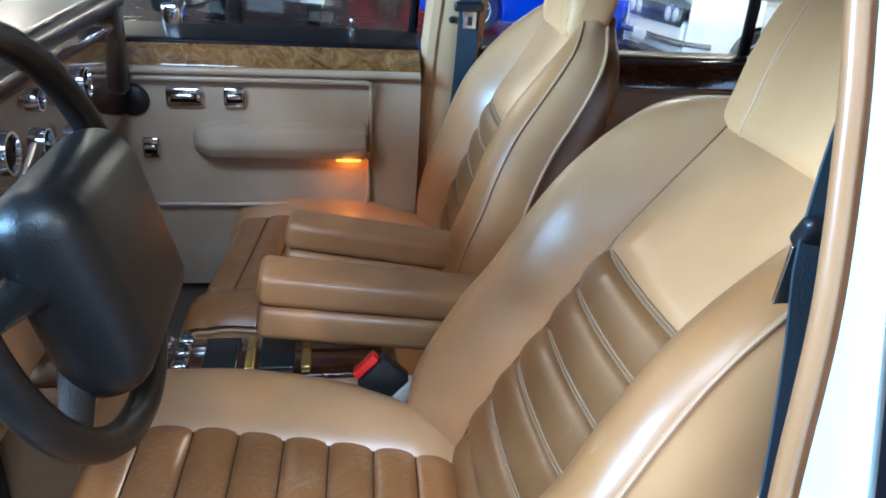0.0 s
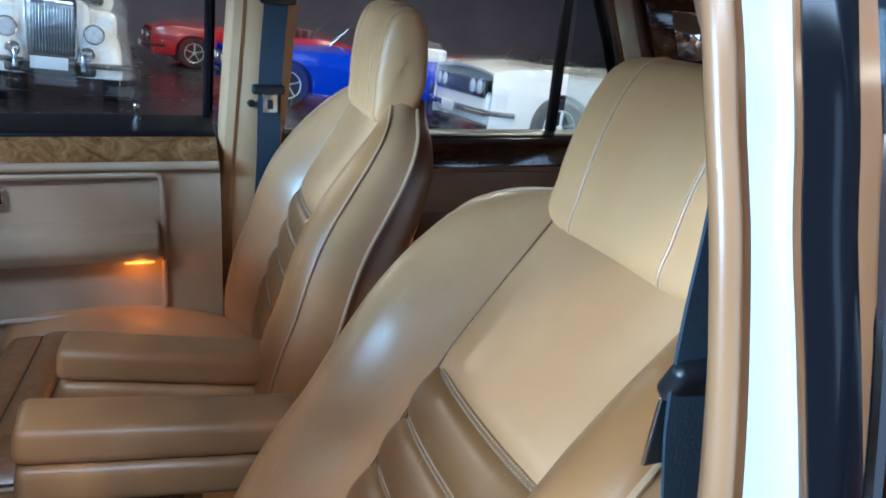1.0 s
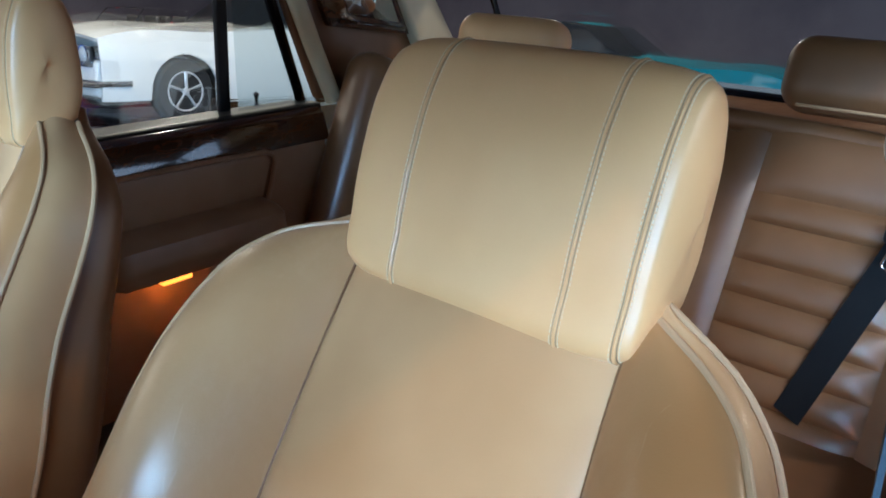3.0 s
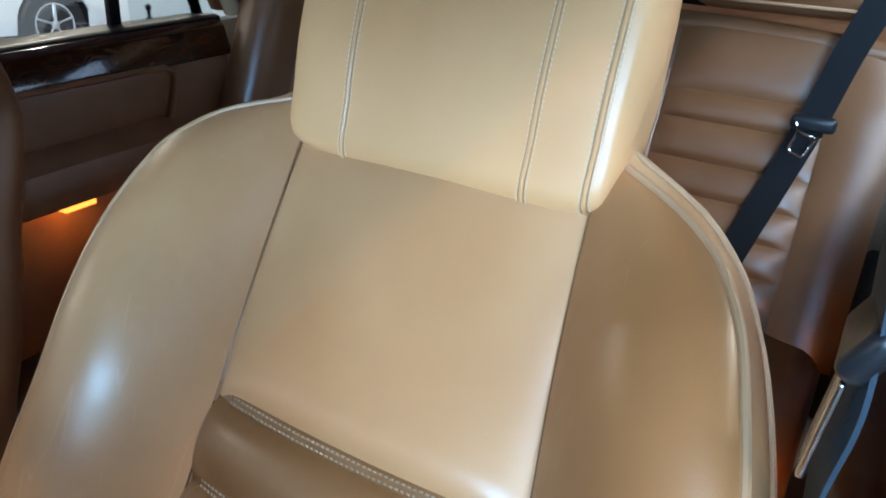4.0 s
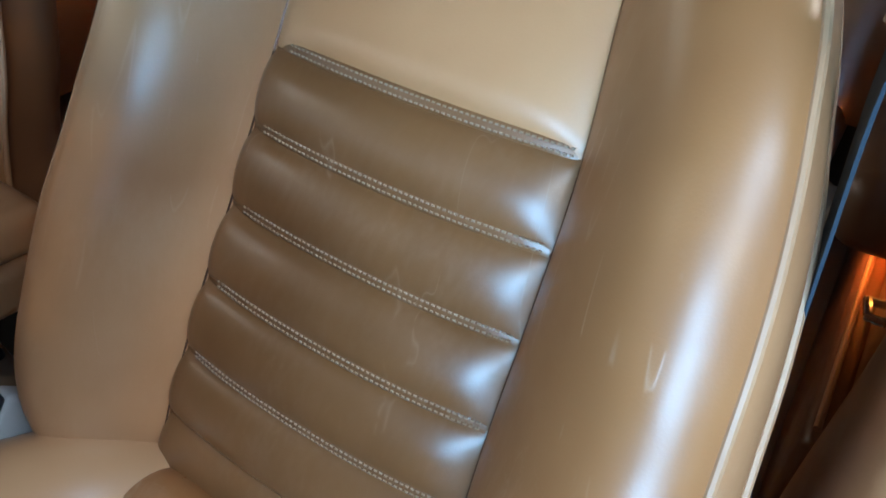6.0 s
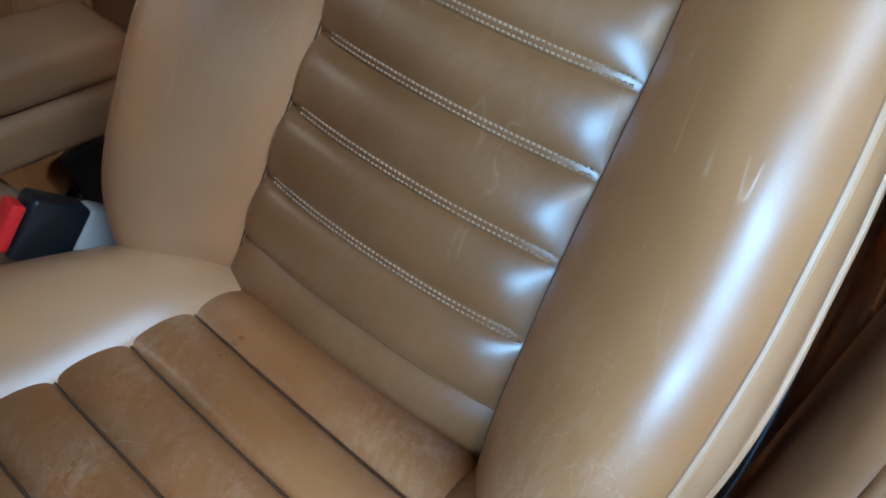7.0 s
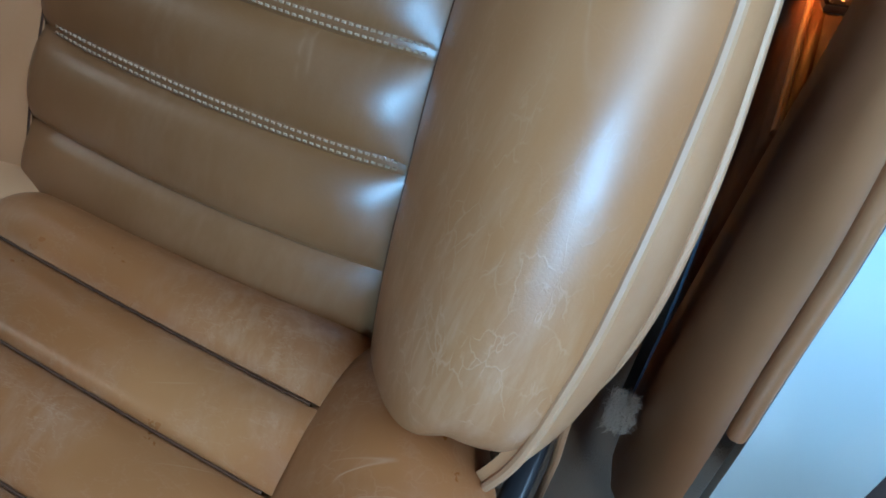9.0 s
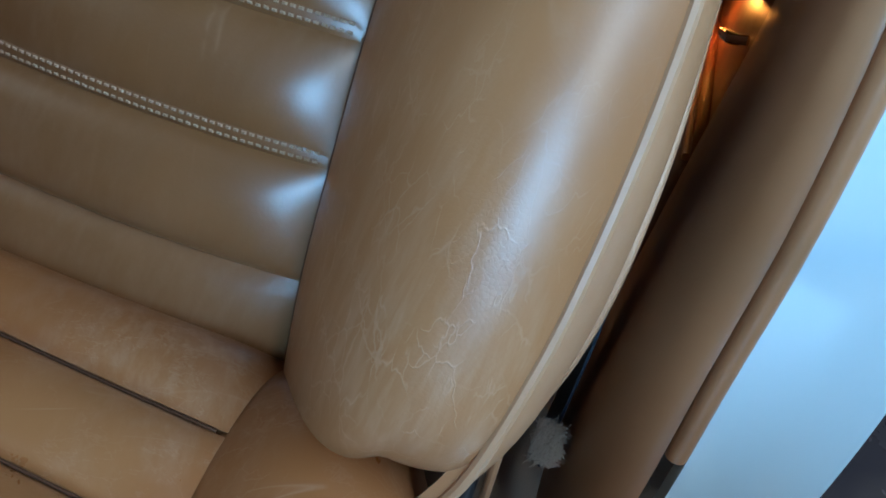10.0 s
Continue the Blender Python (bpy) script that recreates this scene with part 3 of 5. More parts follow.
def build_headrest(seat):
    a = np.linspace(0, 1, 70)[:, None]
    w = np.linspace(-1, 1, 33)[None, :]
    P = head_point(a + 0 * w, w + 0 * a)
    bm = grid_bm(P, closed=True)
    # side faces: rings shrinking to the middle, bulging outwards
    for sgn, col in ((-1, 0), (1, -1)):
        ring = P[:, col]
        c = ring.mean(0)
        rows = []
        for k, f in enumerate((1.0, 0.97, 0.9, 0.75, 0.5, 0.25, 0.05, 0.002)):
            r = c + (ring - c) * f
            r[:, 1] = ring[:, 1] + sgn * 0.012 * (1 - f**2.2) ** 0.6 if k else ring[:, 1]
            rows.append(r)
        grid_bm(np.stack(rows, 1), closed=True, bm=bm)
    bmesh.ops.remove_doubles(bm, verts=bm.verts, dist=0.0004)
    head = part("headrest", bm, lit_head_leather, seat, "broad tan leather headrest with twin stitched seams", angle=1.4)
    # seams over the front and top: a folded tuck with a row of thread on both sides
    aa = np.linspace(0.05, 0.74, 110)
    for w0 in (-0.935, -0.60, 0.575):
        p = head_point(aa, np.full_like(aa, w0))
        part("seam_welt", tube_bm(p, 0.0016, 8), lit_head_leather, head)
        for off in (-0.026, 0.026):
            p = head_point(aa, np.full_like(aa, w0 + off))
            n = p - np.array((0.198, 0.0, 1.13)) * (1, 0, 1) - p * (0, 1, 0)
            link("stitching", stitches(p, n, 0.0040, 0.0031, 0.00055, 0.0005), seam_hide, head, smooth=False)
            part("seam_groove", tube_bm(head_point(aa, np.full_like(aa, w0 + off * 0.55)), 0.0005, 5), groove_hide, head)
    for yy in (HEAD_MID - 0.06, HEAD_MID + 0.06):
        part("headrest_post", tube_bm([(0.205, yy, 1.00), (0.21, yy, 1.06)], 0.006, 10), chrome, head)


CUSH_EDGE = [(-0.70, 0.205), (-0.58, 0.202), (-0.43, 0.173), (-0.365, 0.161), (-0.306, 0.150), (-0.25, 0.142), (-0.10, 0.138)]
CUSH_OUT = [(-0.70, 0.315), (-0.58, 0.325), (-0.45, 0.318), (-0.34, 0.292), (-0.266, 0.256), (-0.22, 0.232), (-0.16, 0.205), (-0.10, 0.17)]
CUSH_TOP = [(-0.70, 0.500), (-0.685, 0.545), (-0.64, 0.572), (-0.55, 0.580), (-0.42, 0.576), (-0.30, 0.568), (-0.25, 0.562), (-0.20, 0.548), (-0.16, 0.520), (-0.10, 0.49)]


def build_cushion(seat):
    cush = part("seat_cushion", rbox_bm((-0.42, 0.0, 0.44), (0.50, 0.50, 0.16), 0.04, 4), tan_leather, seat, "worn tan leather seat cushion with cross pleats")
    lines = [-0.150, -0.249, -0.308, -0.369, -0.431, -0.493, -0.556, -0.620, -0.695]
    v = np.linspace(-1, 1, 41)[None, :]

    def slant(x, v):
        """The cross seams run a little backward towards the inner side."""
        return 0.015 * (v + 1) / 2 * np.clip((-0.15 - x) / 0.1, 0, 1) * np.clip((x + 0.695) / 0.12, 0, 1)

    for a, b in zip(lines[1:], lines[:-1]):
        t = np.linspace(0, 1, 15)[:, None]
        x = a + (b - a) * (0.02 + 0.96 * t)
        puff = np.clip(1 - (2 * t - 1) ** 2, 0, 1) ** 0.62
        y = v * (curve_through(CUSH_EDGE, x) + 0.004)
        z = curve_through(CUSH_TOP, x) + (0.012 * puff) * (1 - np.abs(v) ** 9) + 0.020 - 0.006 * (1 - v**2) - 0.009 * ((v + 1) / 2) ** 2
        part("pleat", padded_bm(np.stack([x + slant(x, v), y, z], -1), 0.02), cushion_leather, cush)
    # thin dark cords along the seams: the shade in the creases given as colour
    for ln in lines[1:-1]:
        vv = np.linspace(-0.99, 0.99, 24)
        part("pleat_seam", tube_bm(np.stack([ln + slant(ln, vv), vv * float(curve_through(CUSH_EDGE, ln)), float(curve_through(CUSH_TOP, ln)) + 0.0203 - 0.006 * (1 - vv**2) - 0.009 * ((vv + 1) / 2) ** 2], -1), 0.0009, 6), seam_shade, cush)
    for sgn in (1, -1):
        q = np.linspace(0, 1, 22)[None, :]
        x = np.linspace(-0.70, -0.12, 60)[:, None]
        hin, hout = curve_through(CUSH_EDGE, x) - (0.010 if sgn > 0 else 0), np.maximum(curve_through(CUSH_OUT, x), curve_through(CUSH_EDGE, x) + 0.01)
        y = sgn * (hin + q * (hout - hin))
        z = curve_through(CUSH_TOP, x) - 0.006 + (0.004 * q + 0.036 * np.sin(np.pi * np.clip(q * 0.97, 0, 1)) ** 0.7) * np.clip((hout - hin) / 0.11, 0.15, 1)
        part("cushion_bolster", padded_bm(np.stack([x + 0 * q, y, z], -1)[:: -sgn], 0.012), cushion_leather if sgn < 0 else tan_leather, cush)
        xx = np.linspace(-0.69, -0.17, 60)
        part("piping", tube_bm(np.stack([xx, sgn * curve_through(CUSH_EDGE, xx) - (0.010 if sgn > 0 else 0), curve_through(CUSH_TOP, xx) - 0.001], -1), 0.0035, 8), piping_mat, cush)
        zz = curve_through(CUSH_TOP, xx) - 0.002
        ho = curve_through(CUSH_OUT, xx)
        part("piping", tube_bm(np.stack([xx, sgn * (ho + 0.001), zz], -1), 0.005, 8), piping_mat, cush)
        w = np.linspace(0, 1, 8)[None, :]
        X = xx[:, None] + 0 * w
        part("cushion_skirt", padded_bm(np.stack([X, sgn * (ho[:, None] + 0.010 * np.sin(np.pi * w)), zz[:, None] + (0.36 - zz[:, None]) * w], -1)[:: sgn], 0.008), tan_leather, cush)
    for sgn in (1, -1):
        part("end_cord", tube_bm([(-0.212, sgn * 0.228, 0.556), (-0.208, sgn * 0.236, 0.50), (-0.205, sgn * 0.240, 0.42)], 0.0045, 8), piping_mat, cush)
        part("side_cover", rbox_bm((-0.10, sgn * 0.262, 0.40), (0.20, 0.02, 0.12), 0.006), black_plastic, seat)
    w = np.linspace(-1, 1, 30)[:, None]
    t = np.linspace(0, 1, 10)[None, :]
    part("cushion_front", padded_bm(np.stack([-0.695 - 0.02 * np.sin(np.pi * t) + 0 * w, w * 0.315 + 0 * t, 0.51 - 0.15 * t + 0 * w], -1), 0.01), tan_leather, cush)
    base = part("seat_base", rbox_bm((-0.40, 0.0, 0.335), (0.46, 0.44, 0.07), 0.012), black_plastic, seat, "black seat frame and runners")


driver_seat = build_seat()
driver_seat["label"] = "worn tan leather driver's seat with pleated centre and piped bolsters"
TURN = Matrix.Translation((0.106, 0.732, 0))
passenger_seat = build_seat(0.6, 0.045, 0.25)
passenger_seat.matrix_world = TURN @ Matrix.Rotation(radians(-5), 4, "Z") @ TURN.inverted() @ pose(0.086, 0.829, -0.05)
passenger_seat["label"] = "tan leather passenger seat set upright beside the far door"
# its backrest stands more upright, turned about the hinge
HINGE = Matrix.Translation((-0.19, 0, 0.50))
for o in passenger_seat.children:
    if not o.name.startswith(("seat_cushion", "seat_base")):
        o.matrix_basis = HINGE @ Matrix.Rotation(radians(-12), 4, "Y") @ HINGE.inverted()


def folding_armrest(seat, y0, y1, ztop, x0, x1):
    """A padded rest folded down from the seat's inner side, in the seat's own space."""
    wy, mid, xm = y1 - y0, (y0 + y1) / 2, (x0 + x1) / 2
    tip = Matrix.Translation((x0, 0, ztop)) @ Matrix.Rotation(radians(7), 4, "Y") @ Matrix.Translation((-x0, 0, -ztop))
    body = part("armrest", rbox_bm((xm + 0.004, mid, ztop - 0.088), (x1 - x0, wy - 0.002, 0.060), 0.016, 5), shaded_arm_leather, seat, "padded tan leather armrest folded down")
    body.matrix_basis = tip
    part("armrest_pad", rbox_bm((xm, mid, ztop - 0.028), (x1 - x0, wy, 0.056), 0.016, 5), shaded_arm_leather, body)
    part("piping", tube_bm([(x, y0 + 0.006, ztop - 0.012) for x in np.linspace(x0 + 0.012, x1 - 0.01, 20)], 0.003, 8), piping_mat, body)


folding_armrest(driver_seat, 0.375, 0.468, 0.735, -0.462, -0.085)
folding_armrest(passenger_seat, 0.585 - 0.829, 0.672 - 0.829, 0.765, -0.506, -0.171)

# ---------------- the saloon round the seats ----------------


def fixed(name, bm, mat, label, category="car trim", **k):
    return tagged(part(name, bm, mat, **k), label, category, kind="structure")


fixed("cabin_floor", rbox_bm((0.05, 0.435, 0.27), (2.3, 1.84, 0.06), 0.01), carpet, "brown carpeted floor of the car", "floor")
fixed("sill_plate", rbox_bm((-0.70, -0.395, 0.345), (1.0, 0.17, 0.15), 0.03, 4), white_paint, "white painted door sill", "sill")
fixed("sill_trim", rbox_bm((-0.66, -0.322, 0.365), (1.02, 0.07, 0.17), 0.02, 4), trim_hide, "tan hide trim along the sill", "sill")

# headlining and roof skin, out of view; they block light from above
gx, gy = np.meshgrid(np.linspace(-0.55, 1.45, 20), np.linspace(-0.24, 1.11, 20), indexing="ij")
gz = 1.415 - 0.06 * ((gy - 0.435) / 0.68) ** 4 - 0.06 * ((gx - 0.4) / 1.0) ** 4
fixed("roof", padded_bm(np.stack([gx, gy, gz], -1), -0.05), headlining, "cloth headlining under the roof", "roof")


def door_trim(name, x0, x1, y, sgn, label, hide=door_hide):
    """A door seen from inside: hide panel, timber capping, black ledge. sgn: +1 where outside is +y."""
    d = thing(name, ((x0 + x1) / 2, y, 0.33), label, "car door", kind="structure")
    u = np.linspace(0, 1, 26)[:, None]
    w = np.linspace(0, 1, 22)[None, :]
    x = x0 + (x1 - x0) * u
    z = 0.33 + (0.895 - 0.33) * w
    Y = y + sgn * (0.012 * np.clip((w - 0.8) / 0.2, 0, 1) ** 2 + 0.012 * (1 - w) ** 2) + 0 * u
    under(part("door_panel", padded_bm(np.stack([x + 0 * w, Y, z + 0 * u], -1)[:: sgn], 0.03), hide), d)
    return d


# far front door, closed
fd = door_trim("door_1", -1.05, -0.125, 1.118, 1, "closed front door with beige hide panel and timber capping")
cap = [(1.112, 0.897), (1.116, 0.905), (1.150, 0.934), (1.172, 0.942), (1.18, 0.935), (1.18, 0.89), (1.13, 0.885)]
under(part("timber_capping", prism_bm(cap, "x", -1.05, -0.128, 0.003), burr, None, "glossy burr walnut door capping"), fd)
under(part("hide_roll", tube_bm([(x, 1.112, 0.890) for x in np.linspace(-1.05, -0.13, 12)], 0.010, 10), door_hide), fd)
ledge = [(1.175, 0.925), (1.175, 0.946), (1.185, 0.951), (1.28, 0.970), (1.30, 0.963), (1.30, 0.90)]
under(part("window_ledge", prism_bm(ledge, "x", -1.05, -0.128, 0.003), ledge_black, None, "black window ledge"), fd)
under(part("door_skin", rbox_bm((-0.59, 1.27, 0.62), (0.93, 0.10, 0.60), 0.02), white_paint), fd)
lock = part("lock_button", lathe_bm([(0.001, 0.0), (0.007, 0.0), (0.0075, 0.004), (0.004, 0.006), (0.004, 0.022), (0.0065, 0.025), (0.0065, 0.034), (0.004, 0.037), (0.0005, 0.038)], (-0.287, 1.255, 0.962), n=16), chrome)
under(lock, fd)
# raised field with a rounded border, and the armrest under it
for zz, x0, x1 in ((0.872, -0.79, -0.262), (0.562, -0.86, -0.268)):
    under(part("panel_moulding", tube_bm([(x, 1.108, zz) for x in np.linspace(x0, x1, 20)] + ([(x1 + 0.012, 1.108, zz - 0.004), (x1 + 0.016, 1.109, zz - 0.02), (x1 + 0.014, 1.11, zz - 0.17)] if zz > 0.7 else [(x1 + 0.014, 1.108, zz + 0.006), (x1 + 0.018, 1.108, zz + 0.02), (x1 + 0.018, 1.11, zz + 0.12)]), 0.006, 8), door_hide), fd)
u = np.linspace(0, 1, 40)[:, None]
a = np.linspace(0, 1, 24)[None, :]
axx = -0.668 + (0.668 - 0.262) * u
nose = np.clip(u / 0.12, 0, 1) ** 0.4
prof_y = np.interp(a, [0, 0.18, 0.35, 0.55, 0.78, 1.0], [0.0, 0.040, 0.062, 0.066, 0.050, 0.0])
prof_z = np.interp(a, [0, 0.12, 0.35, 0.55, 0.8, 1.0], [0.765, 0.768, 0.757, 0.725, 0.696, 0.690])
under(part("door_armrest", padded_bm(np.stack([axx + 0 * a, 1.124 - prof_y * nose, 0.727 + (prof_z - 0.727) * nose], -1), 0.006), door_hide, None, "padded beige armrest on the door"), fd)
under(part("armrest_end", prism_bm([(1.124 - py, pz) for py, pz in zip(prof_y[0], prof_z[0])], "x", -0.263, -0.257, 0.001), door_hide), fd)
under(part("courtesy_lamp", rbox_bm((-0.30, 1.098, 0.686), (0.06, 0.022, 0.010), 0.003), lamp_amber, None, "lit amber courtesy lamp"), fd)
for cx, cz, sx, sz in ((-0.680, 0.829, 0.082, 0.044), (-0.566, 0.830, 0.050, 0.046), (-0.765, 0.706, 0.040, 0.052)):
    esc = under(part("chrome_escutcheon", rbox_bm((cx, 1.110, cz), (sx, 0.012, sz), 0.005), chrome, None, "chrome door pull and switch plate"), fd)
    pp = part("switch_insert", rbox_bm((cx, 1.103, cz), (sx * 0.72, 0.008, sz * 0.5), 0.003), black_gloss)
    pp.parent = esc
    esc_handle = part("lever", rbox_bm((cx, 1.097, cz + 0.004), (sx * 0.62, 0.008, sz * 0.22), 0.003), chrome)
    esc_handle.parent = esc
under(part("speaker_grille", lathe_bm([(0.001, 0.012), (0.030, 0.011), (0.037, 0.006), (0.039, 0.0)], (-0.797, 1.117, 0.818), "y", 32, m=Matrix.Scale(-1, 4, (0, 1, 0))), black_plastic, None, "round black loudspeaker cover"), fd)
under(part("window_glass", rbox_bm((-0.59, 1.235, 1.14), (0.92, 0.005, 0.42), 0.0, m=Matrix.Rotation(radians(14), 4, "X")), glass), fd)
under(part("window_frame", tube_bm([(-0.135, 1.285, 0.93), (-0.13, 1.21, 1.2), (-0.13, 1.16, 1.37)], 0.012, 8), black_gloss), fd)

# outside mirror beyond the far window
mir = thing("door_mirror", (-0.70, 1.36, 0.95), "black door mirror outside the far window", "mirror")
under(part("mirror_housing", rbox_bm((-0.715, 1.37, 1.045), (0.055, 0.19, 0.115), 0.02, 4, m=Matrix.Rotation(radians(-25), 4, "Z")), black_plastic), mir)
under(part("mirror_glass", rbox_bm((-0.688, 1.357, 1.045), (0.004, 0.155, 0.085), 0.001, m=Matrix.Rotation(radians(-25), 4, "Z")), chrome), mir)
under(part("mirror_foot", rbox_bm((-0.72, 1.30, 0.985), (0.05, 0.10, 0.07), 0.015, 3), chrome), mir)

# far pillar between the doors
pil = thing("pillar_trim", (-0.06, 1.17, 0.33), "beige padded pillar between the far doors", "pillar", kind="structure")
prows = []
for z in np.linspace(0.33, 1.40, 24):
    lean = 0.030 * max(0, (z - 0.75)) / 0.45
    tum = 0.06 * max(0, (z - 0.95)) / 0.42
    ring = [(-0.128, 1.20), (-0.128, 1.165), (-0.120, 1.152), (-0.107, 1.148), (-0.10, 1.154), (-0.092, 1.150), (-0.06, 1.148), (-0.005, 1.150), (0.002, 1.156), (0.002, 1.20)]
    prows.append([(x + lean, y - tum, z) for x, y in ring])
under(part("pillar_cover", padded_bm(np.array(prows), 0.006), trim_hide), pil)
under(part("pillar_edge", prism_bm([(0.003, 1.150), (0.020, 1.145), (0.024, 1.20), (0.003, 1.20)], "z", 0.80, 1.40, 0.002), walnut), pil)
under(part("belt_stud", lathe_bm([(0.001, 0.014), (0.007, 0.012), (0.009, 0.004), (0.009, 0)], (-0.056, 1.136, 1.022), "y", 16, m=Matrix.Scale(-1, 4, (0, 1, 0))), black_plastic), pil)


def strap(name, pts, wide, mat, thick=0.0022, cross=Vector((1, 0, 0))):
    """A flat webbing through points; cross gives its width's direction, one or one for each point."""
    pts = [Vector(p) for p in pts]
    dense, cr = [], []
    n = len(pts)
    cs = cross if isinstance(cross, list) else [cross] * n
    for i in range(n - 1):
        for k in range(6):
            f = k / 6
            p0, p1, p2, p3 = pts[max(i - 1, 0)], pts[i], pts[i + 1], pts[min(i + 2, n - 1)]
            dense.append(0.5 * ((2 * p1) + (p2 - p0) * f + (2 * p0 - 5 * p1 + 4 * p2 - p3) * f * f + (3 * p1 - p0 - 3 * p2 + p3) * f**3))
            cr.append(cs[i].lerp(cs[i + 1], f).normalized())
    dense.append(pts[-1])
    cr.append(cs[-1].normalized())
    P = np.array([[d + c * wide * k for k in np.linspace(-0.5, 0.5, 5)] for d, c in zip(dense, cr)])
    return part(name, padded_bm(P, thick), mat)


pb = thing("seat_belt", (-0.02, 1.15, 1.02), "slate grey seat belt hanging on the far pillar", "seat belt", "front seat belts")
under(strap("webbing", [(0.006, 1.078, 1.36), (-0.008, 1.095, 1.235), (-0.018, 1.116, 1.06), (-0.020, 1.130, 0.90), (-0.03, 1.135, 0.70), (-0.03, 1.13, 0.45)], 0.050, belt_web), pb)
under(part("upper_guide", rbox_bm((-0.006, 1.092, 1.245), (0.075, 0.020, 0.024), 0.006), black_plastic), pb)
tg = under(part("tongue", rbox_bm((-0.022, 1.113, 1.055), (0.070, 0.018, 0.022), 0.006), black_plastic), pb)
tb = part("blade", rbox_bm((-0.019, 1.108, 1.026), (0.032, 0.004, 0.040), 0.002), brushed)
tb.parent = tg
tb2 = part("slot", rbox_bm((-0.019, 1.1055, 1.024), (0.012, 0.003, 0.020), 0.001), black_plastic)
tb2.parent = tg

# far rear door
rd = door_trim("door_2", 0.02, 0.98, 1.135, 1, "closed rear door with hide panel and dark walnut capping", rear_hide)
cap = [(1.128, 0.860), (1.128, 0.872), (1.145, 0.925), (1.168, 0.938), (1.18, 0.93), (1.18, 0.86)]
under(part("timber_capping", prism_bm(cap, "x", 0.02, 0.985, 0.004), walnut, None, "dark polished walnut door capping"), rd)
ledge = [(1.172, 0.915), (1.172, 0.940), (1.185, 0.945), (1.29, 0.936), (1.305, 0.925), (1.305, 0.88)]
under(part("window_ledge", prism_bm(ledge, "x", 0.02, 1.0, 0.003), ledge_black), rd)
under(part("door_skin", rbox_bm((0.50, 1.28, 0.61), (0.97, 0.10, 0.60), 0.02), white_paint), rd)
under(part("lock_button", lathe_bm([(0.001, 0.0), (0.007, 0.0), (0.0075, 0.004), (0.004, 0.006), (0.004, 0.020), (0.0065, 0.023), (0.0065, 0.031), (0.0005, 0.035)], (0.888, 1.285, 0.934), n=16), chrome), rd)
under(part("window_divider", rbox_bm((0.755, 1.225, 1.13), (0.028, 0.018, 0.42), 0.004, m=Matrix.Rotation(radians(10), 4, "X") @ Matrix.Rotation(radians(-5), 4, "Y")), black_plastic), rd)
under(part("window_glass", rbox_bm((0.40, 1.235, 1.14), (0.74, 0.005, 0.42), 0.0, m=Matrix.Rotation(radians(14), 4, "X")), glass), rd)
tint = material("tinted_glass", (0.45, 0.55, 0.56), 0.0, Transmission_Weight=1.0, IOR=1.02, Alpha=0.45)
under(part("quarter_glass", prism_bm([(0.785, 0.935), (1.02, 0.935), (0.86, 1.33), (0.785, 1.33)], "y", 1.215, 1.22), tint), rd)
under(part("window_frame", tube_bm([(1.005, 1.255, 0.925), (0.985, 1.245, 0.97), (0.87, 1.19, 1.19), (0.77, 1.15, 1.36)], 0.014, 8), black_gloss), rd)
under(part("pocket_field", prism_bm([(0.36, 0.735), (0.765, 0.735), (0.79, 0.80), (0.803, 0.842), (0.785, 0.856), (0.36, 0.862)], "y", 1.128, 1.15, 0.006), rear_hide), rd)
under(part("panel_moulding", tube_bm([(0.36, 1.126, 0.866), (0.60, 1.126, 0.866), (0.785, 1.126, 0.862), (0.808, 1.127, 0.850), (0.812, 1.127, 0.832), (0.80, 1.126, 0.79), (0.786, 1.125, 0.755), (0.778, 1.124, 0.735)], 0.006, 8), rear_hide), rd)
u = np.linspace(0, 1, 30)[:, None]
axx = 0.33 + 0.47 * u
nose = np.clip((1 - u) / 0.08, 0, 1) ** 0.4 * np.clip(u / 0.10, 0, 1) ** 0.4
prof_y = np.interp(a, [0, 0.18, 0.35, 0.55, 0.78, 1.0], [0.0, 0.060, 0.088, 0.095, 0.082, 0.0])
prof_z = np.interp(a, [0, 0.12, 0.35, 0.55, 0.8, 1.0], [0.752, 0.750, 0.735, 0.700, 0.662, 0.650])
under(part("door_armrest", padded_bm(np.stack([axx + 0 * a, 1.137 - prof_y * nose, 0.70 + (prof_z - 0.70) * (0.3 + 0.7 * nose)], -1), 0.006), rear_hide, None, "padded hide armrest on the rear door"), rd)
under(part("courtesy_lamp", rbox_bm((0.50, 1.085, 0.646), (0.07, 0.03, 0.012), 0.003), lamp_amber, None, "lit amber courtesy lamp"), rd)

# rear quarter with the vanity mirror
qt = thing("quarter_trim", (1.15, 1.15, 0.95), "brown hide quarter panel with pale pillar strips", "pillar", kind="structure")
under(part("quarter_panel", prism_bm([(0.985, 0.955), (1.42, 0.90), (1.36, 1.05), (1.20, 1.36), (0.82, 1.36)], "y", 1.165, 1.19, 0.006), shaded_back_leather), qt)
under(part("door_edge_strip", tube_bm([(1.03, 1.160, 0.95), (0.965, 1.155, 1.08), (0.905, 1.150, 1.21), (0.845, 1.145, 1.36)], 0.022, 12), cream_hide, None, "pale cream strip along the window"), qt)
under(part("rear_pillar", prism_bm([(1.32, 1.06), (1.48, 1.06), (1.243, 1.36), (1.133, 1.36)], "y", 1.12, 1.165, 0.012, 3), cream_hide, None, "pale cream rear pillar"), qt)
van = thing("vanity_mirror", (1.08, 1.155, 1.08), "walnut framed vanity mirror on the rear quarter", "mirror")
vo = [(1.006, 1.130), (1.290, 1.096), (1.165, 1.320), (0.920, 1.320)]
